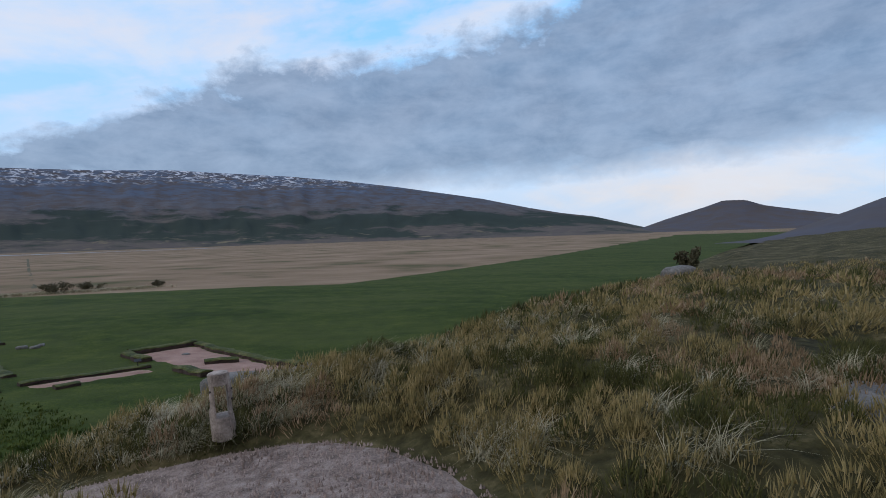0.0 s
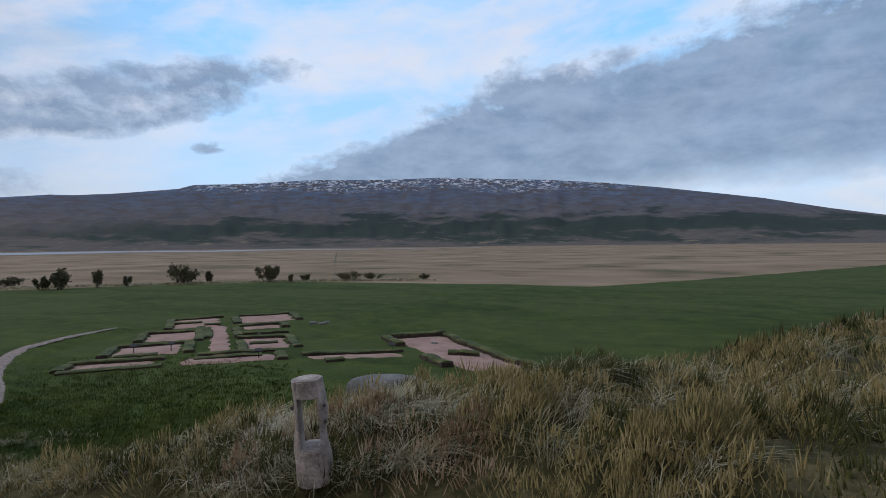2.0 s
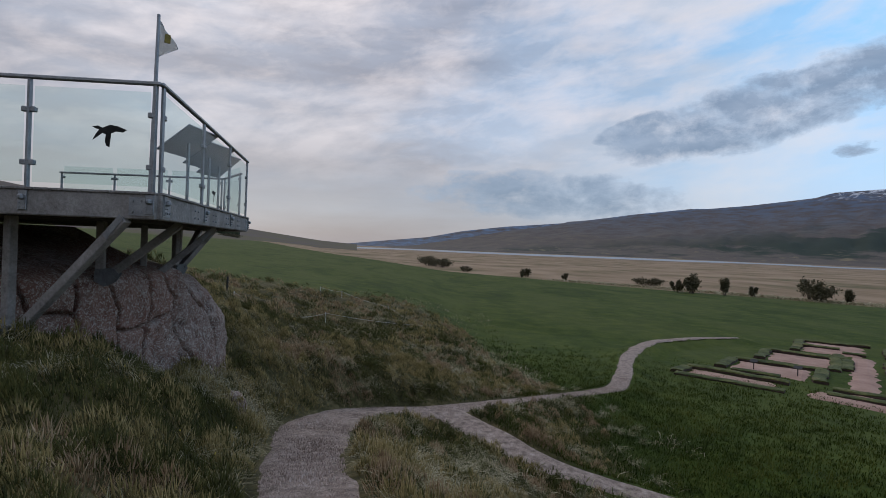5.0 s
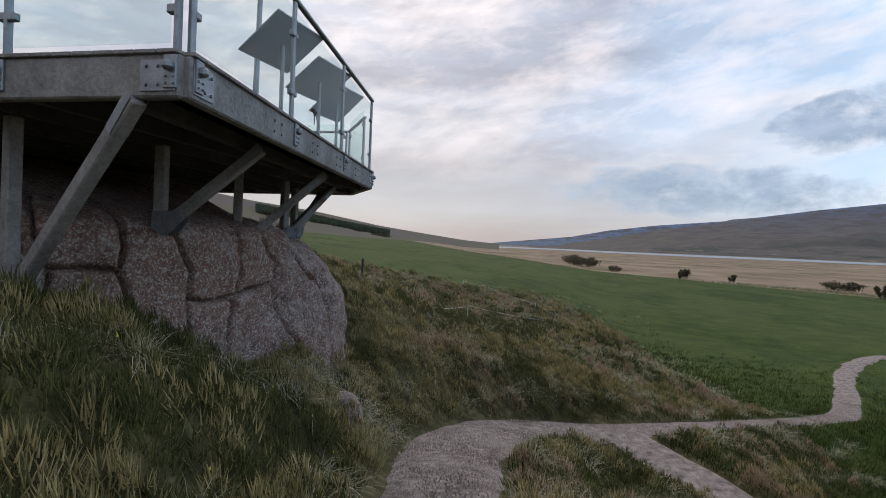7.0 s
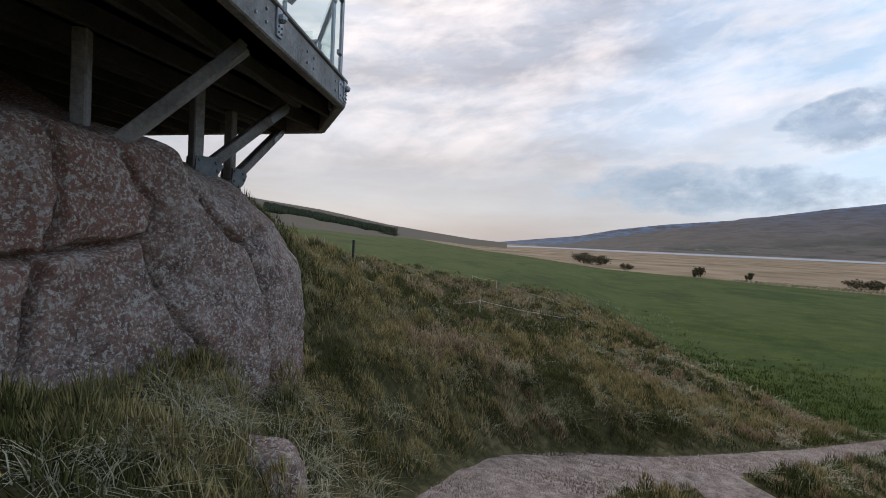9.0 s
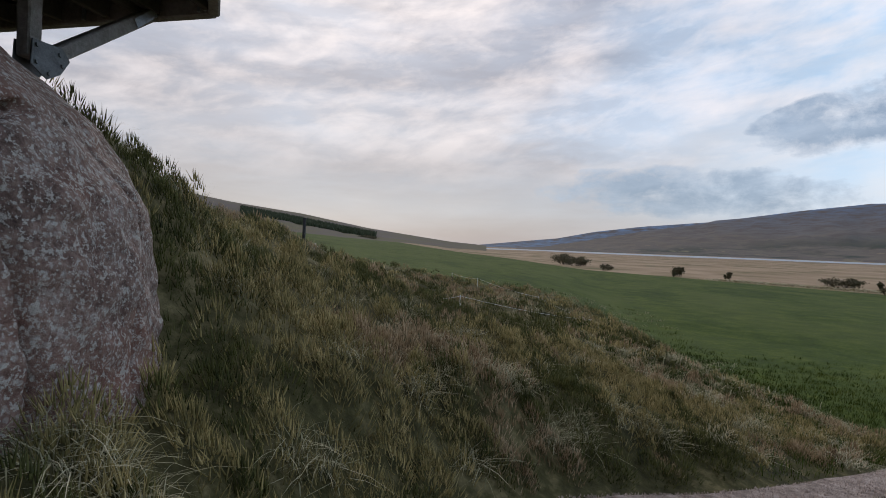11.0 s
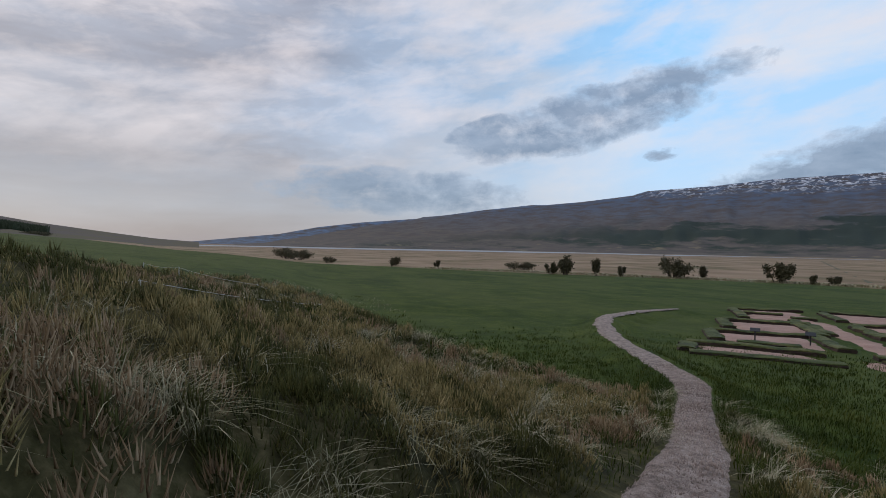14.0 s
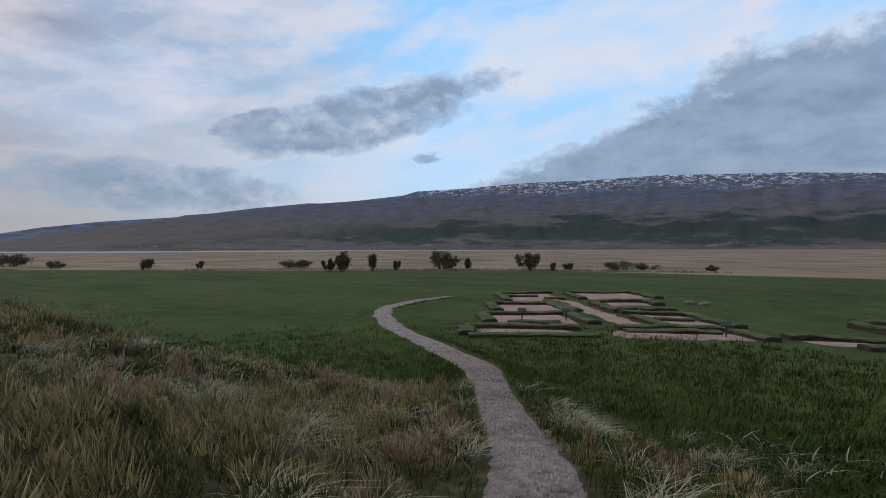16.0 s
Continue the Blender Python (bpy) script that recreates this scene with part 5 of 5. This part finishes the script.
for k, (x, y, w, h) in enumerate(((-226, 8, 14, 4.2), (-214, 12, 10, 3.6), (-181, 19, 5, 2.0), (-163, 37, 4.5, 2.9), (-157, 34, 2, 1.8), (-151, 45, 2, 2.2), (-135.6, 62, 8, 2.6), (-116.3, 63.5, 4.8, 4.2), (-118, 61, 3, 3.4),
                                  (-112.5, 68.7, 3.2, 3.4), (-110.8, 73.6, 2.8, 2.2), (-107, 83.7, 7.6, 4.6), (-104, 88, 2.8, 3.4), (-90, 93, 5.6, 4.4), (-85, 94.8, 2.0, 1.8), (-83.4, 98, 2.6, 2.2), (-74.6, 103, 6.0, 2.2), (-71.6, 108, 5.4, 2.0),
                                  (-60, 112, 3.0, 1.5), (18.4, 39.6, 1.8, 2.1), (-1040, -420, 60, 14), (-940, -330, 40, 10))):
    build_shrub(x, y, w, h, 200 + k, "bare-twigged dark bush at the meadow edge" if k != 13 else "dark dense bush at the meadow edge", dense_n=1.6 if k == 13 else 1.0)

# ---------------------------------------------------------------- growth on the slope
RS = np.random.RandomState(11)
NEAR = PATH_D[(PATH_D[:, 0] > -27) & (PATH_D[:, 1] > -3)]


def scatter(n, reach, power, stretch_x=(-27.0, 5.0)):
    """Plan points round the footpath, denser close by."""
    c = NEAR[RS.randint(len(NEAR), size=n), :2]
    r = 0.3 + reach * RS.rand(n) ** power
    a = RS.rand(n) * 6.2832
    return c[:, 0] + r * np.cos(a), c[:, 1] + r * np.sin(a)


def off_rock(x, y):
    """Outside the outcrop's plan."""
    edge = np.interp(-x, [-p[0] for p in ROCK_PLAN], [p[1] for p in ROCK_PLAN])
    return (y > edge + 0.02) | (y < -3.2) | (x > -7.5) | (x < -15.0)


def spikes(name, x, y, z, h, w, lean, mat, label, category):
    """Three-sided upright sprigs, joined."""
    n = len(x)
    a0 = RS.rand(n) * 6.28
    V = np.zeros((n, 4, 3))
    for k in range(3):
        a = a0 + k * 2.094
        V[:, k] = np.stack([x + w * np.cos(a), y + w * np.sin(a), z - 0.02], -1)
    V[:, 3] = np.stack([x + lean[0] + RS.randn(n) * h * 0.22, y + lean[1] + RS.randn(n) * h * 0.22, z + h], -1)
    i = np.arange(n)[:, None] * 4
    F = np.concatenate([i + np.array((0, 1, 3)), i + np.array((1, 2, 3)), i + np.array((2, 0, 3))])
    return tagged(new(name, raw_mesh(name, V.reshape(-1, 3), F, mat)), label, category, kind="stuff")


def blades(name, x, y, z, h, w, bend, mat, label, category, wind=(0.0, 0.0)):
    """Bent grass blades of three triangles, joined."""
    n = len(x)
    a = RS.rand(n) * 6.28
    dx, dy = np.cos(a), np.sin(a)
    lx, ly = dx * bend * h + wind[0] * h, dy * bend * h + wind[1] * h
    sx, sy = -dy * w, dx * w
    drop = np.clip(0.42 * bend, 0.05, 0.85)
    P = lambda f, s: np.stack([x + lx * f ** 2 + sx * s, y + ly * f ** 2 + sy * s, z - 0.02 + h * (f - drop * f ** 2.4)], -1)
    V = np.stack([P(0, -1), P(0, 1), P(0.4, -0.9), P(0.4, 0.9), P(0.75, -0.6), P(0.75, 0.6), P(1.0, 0)], 1)
    i = np.arange(n)[:, None] * 7
    F = np.concatenate([i + np.array(t) for t in ((0, 1, 3), (0, 3, 2), (2, 3, 5), (2, 5, 4), (4, 5, 6))])
    return tagged(new(name, raw_mesh(name, V.reshape(-1, 3), F, mat)), label, category, kind="stuff")


def patches(x, y, size, seed):
    return 0.5 + 0.65 * value_noise(x / size, y / size, seed) + 0.45 * value_noise(x / size * 2.3, y / size * 2.3, seed + 1)


def tufts(x, y, per, spread):
    """Several stems round each point."""
    k = np.repeat(np.arange(len(x)), per)
    return x[k] + RS.randn(len(k)) * spread, y[k] + RS.randn(len(k)) * spread, k


# heather: mounded clumps of upright sprigs


def clumps(cx, cy, per, radius, dome):
    """Sprig places round clump middles, with a rounded height."""
    k = np.repeat(np.arange(len(cx)), per)
    R = (radius * (0.6 + 0.8 * RS.rand(len(cx))))[k]
    r = R * np.sqrt(RS.rand(len(k)))
    a = RS.rand(len(k)) * 6.2832
    ox, oy = r * np.cos(a), r * np.sin(a)
    lift = dome * (0.5 + RS.rand(len(cx)))[k] * (1 - (r / R) ** 2)
    return cx[k] + ox, cy[k] + oy, lift, ox, oy


KINDS = ((M_HEATH, "golden brown heather clumps on the hillside"), (M_HEATH_DARK, "dark green crowberry and heather clumps"), (M_HEATH_RED, "russet dwarf shrub clumps on the slope"))


def heath_kind(x, y):
    """0 golden, 1 dark green, 2 russet, in drifts with strays."""
    p = patches(x, y, 1.1, 50) + 0.35 * (RS.rand(len(x)) - 0.5)
    # rank green growth below the rope fence
    p = p - 0.9 * np.exp(-(((x + 27.5) / 5.0) ** 2 + ((y - 1.6 + 0.12 * (x + 27)) / 1.3) ** 2))
    # dark olive growth on the bank, thickened to stand in for the platform's shadow
    p = p - 0.20 * np.exp(-(((x + 8.3) / 3.0) ** 2 + ((y - 2.2) / 1.3) ** 2))
    q = patches(x, y, 1.9, 55) + np.where(x < -14.5, 0.10, -0.04)
    return np.where(p < 0.43, 1, np.where(q > 0.60, 2, 0))


x, y = scatter(12500, 9.5, 0.8)
z, heath, d, off, pd = field(x, y)
keep = (heath > 0.5) & (off > 0.18) & off_rock(x, y) & (RS.rand(len(x)) < np.where((x < -16) & (d > -1.5), 0.35, 1.0))
x, y = x[keep], y[keep]
kind = heath_kind(x, y)
for k, (mat, txt) in enumerate(KINDS):
    sx, sy, lift, ox, oy = clumps(x[kind == k], y[kind == k], 78, 0.18, (0.24, 0.19, 0.22)[k])
    z, heath, d, off, pd = field(sx, sy)
    g = off > 0.05
    sx, sy, z, lift, ox, oy = sx[g], sy[g], z[g], lift[g], ox[g], oy[g]
    h = 0.035 + 0.045 * RS.rand(len(sx)) + 0.10 * lift
    spikes("heather", sx, sy, z + 0.9 * lift - 0.02, h, 0.0038 + 0.0048 * RS.rand(len(sx)), (ox * 0.30 + 0.006, oy * 0.30), mat, txt, "heather")
# farther heather, coarser
x, y = scatter(10000, 36.0, 0.75)
z, heath, d, off, pd = field(x, y)
keep = (heath > 0.4) & (pd > 7.0) & off_rock(x, y)
x, y = x[keep], y[keep]
kind = heath_kind(x, y)
for k, (mat, txt) in enumerate(KINDS):
    sx, sy, lift, ox, oy = clumps(x[kind == k], y[kind == k], 34, 0.33, 0.32)
    z = field(sx, sy)[0]
    spikes("heather_bank", sx, sy, z + 0.75 * lift - 0.02, 0.05 + 0.06 * RS.rand(len(sx)) + 0.25 * lift, 0.012 + 0.014 * RS.rand(len(sx)), (ox * 0.4 + 0.02, oy * 0.4), mat, txt + ", farther along", "heather")
# pale tussocks
x, y = scatter(15000, 12.0, 0.8)
z, heath, d, off, pd = field(x, y)
pt = patches(x, y, 1.6, 70)
knoll = ((x + 2.9) / 1.3) ** 2 + ((y - 6.2) / 0.9) ** 2 < 1
keep = (heath > 0.25) & (off > 0.15) & off_rock(x, y) & (((pt > 0.62) & (RS.rand(len(x)) < np.where(x < -14, 0.16, 0.24))) | (knoll & (RS.rand(len(x)) < 0.6)) | ((d > -1.0) & (x > -13) & (RS.rand(len(x)) < 0.14)) | (RS.rand(len(x)) < 0.045))
x, y = x[keep], y[keep]
x, y, k = tufts(x, y, 56, 0.055)
z, heath, d, off, pd = field(x, y)
g = off > 0.08
x, y, z = x[g], y[g], z[g]
blades("dead_grass", x, y, z, 0.20 + 0.20 * RS.rand(len(x)), 0.0020 + 0.0016 * RS.rand(len(x)), 0.5 + 1.2 * RS.rand(len(x)), M_STRAW, "pale dead grass tussocks among the heather", "grass", (0.45, 0.15))
# green and pale grass farther along the field edge
x, y = scatter(16000, 45.0, 0.8)
z, heath, d, off, pd = field(x, y)
keep = (d > -2.5) & (heath > 0.02) & (pd > 3.5) & off_rock(x, y) & (off > 0.2)
x, y = x[keep], y[keep]
x, y, k = tufts(x, y, 7, 0.22)
z, heath, d, off, pd = field(x, y)
mix = patches(x, y, 2.2, 90) + 0.25 * (RS.rand(len(x)) - 0.5) + np.where(x < -16, 0.16 * np.exp(-((d - 0.4) / 1.6) ** 2), 0.0)
for nm, sel, mat, txt in (("edge_grass", mix > 0.52, M_STRAW, "pale tall grass along the field edge"), ("bank_grass", mix <= 0.52, M_GREEN, "dark green tall grass on the bank")):
    blades(nm, x[sel], y[sel], z[sel], 0.14 + 0.22 * RS.rand(sel.sum()), 0.007 + 0.006 * RS.rand(sel.sum()), 0.5 + 0.9 * RS.rand(sel.sum()), mat, txt, "grass", (0.25, 0.1))
# meadow grass by the lower path
x, y = scatter(42000, 13.0, 0.85)
z, heath, d, off, pd = field(x, y)
keep = (x < -11.5) & (d > -1.0) & (off > 0.05) & (RS.rand(len(x)) < np.where(d > 0.3, 1.0, 0.5))
x, y = x[keep], y[keep]
x, y, k = tufts(x, y, 8, 0.10)
z, heath, d, off, pd = field(x, y)
g = off > 0.03
x, y, z, pd = x[g], y[g], z[g], pd[g]
blades("meadow_grass", x, y, z, 0.09 + 0.14 * RS.rand(len(x)), 0.004 + 0.0009 * pd, 0.25 + 0.6 * RS.rand(len(x)), M_GREEN, "dense green meadow grass beside the path", "grass", (0.1, 0.05))
# pale grass strip before the shrubs
n = 9000
f = RS.rand(n)
x = -150 + 90 * f + RS.randn(n) * 2.0
y = 42 + 68 * f + 10 * np.sin(f * 3.1) + RS.randn(n) * 2.2
z = land(x, y, False)[0]
blades("strip_grass", x, y, z, 0.35 + 0.4 * RS.rand(n), 0.05 + 0.04 * RS.rand(n), 0.5 + 0.5 * RS.rand(n), M_STRAW, "pale grass strip before the bushes", "grass")
# gravel chips on the path
x, y = scatter(60000, 2.0, 0.6)
pd, ph, pw = near_path(x, y, PATH_D)
keep = pd < pw * 1.06
x, y, ph, pd, pw = x[keep], y[keep], ph[keep], pd[keep], pw[keep]
spikes("gravel_chips", x, y, ph + 0.014 - 0.05 * (pd / pw) ** 6, 0.006 + 0.012 * RS.rand(len(x)), 0.008 + 0.010 * RS.rand(len(x)), (0.0, 0.0), M_CHIPS, "loose pinkish gravel chips on the path", "gravel")

# dark plantation on the far valley side
n = 6500
deg = 199.0 + 13.5 * RS.rand(n)
a = np.radians(deg)
up = 0.50 + 0.16 * RS.rand(n) + 0.016 * (deg - 199.0)
r = 620 + 880 * up
crest = np.tan(np.radians(1.05 * np.interp(deg, (195, 199.8, 206.6, 213.2), (0.75, 1.35, 2.5, 3.25)))) * 1500
x, y = -12 + r * np.cos(a), 4 + r * np.sin(a)
z = -7.0 + (crest + 7.0) * (up ** 1.25 * 0.80 + 0.20 * up ** 3) - 1.5
spikes("far_wood", x, y, z, 7.0 + 5.0 * RS.rand(n), 2.6 + 1.6 * RS.rand(n), (0.0, 0.0), M_PINE, "dark green plantation on the far valley side", "woods")
# yellow flowers among the heather by the outcrop
x = -8.0 - 6.0 * RS.rand(36)
y = 1.6 + 1.6 * RS.rand(36)
z, heath, d, off, pd = field(x, y)
g = (off > 0.2) & off_rock(x, y)
spikes("yellow_flowers", x[g], y[g], z[g] + 0.14, np.full(g.sum(), 0.006), np.full(g.sum(), 0.009), (0.0, 0.0), M_FLOWER, "tiny yellow flowers scattered in the heather", "flowers")

# drainage ditch running out over the marsh
DITCH = smooth_rows(dense(((-92.0, 120.0, -7.33, 0.55), (-180.0, 232.0, -7.36, 0.6), (-394.0, 507.0, -7.52, 0.8)), lambda a: 6.0), 2)
ribbon("path_3", DITCH, M_DITCH, "straight dark drainage ditch across the marsh", seed=27, lift=0.03)
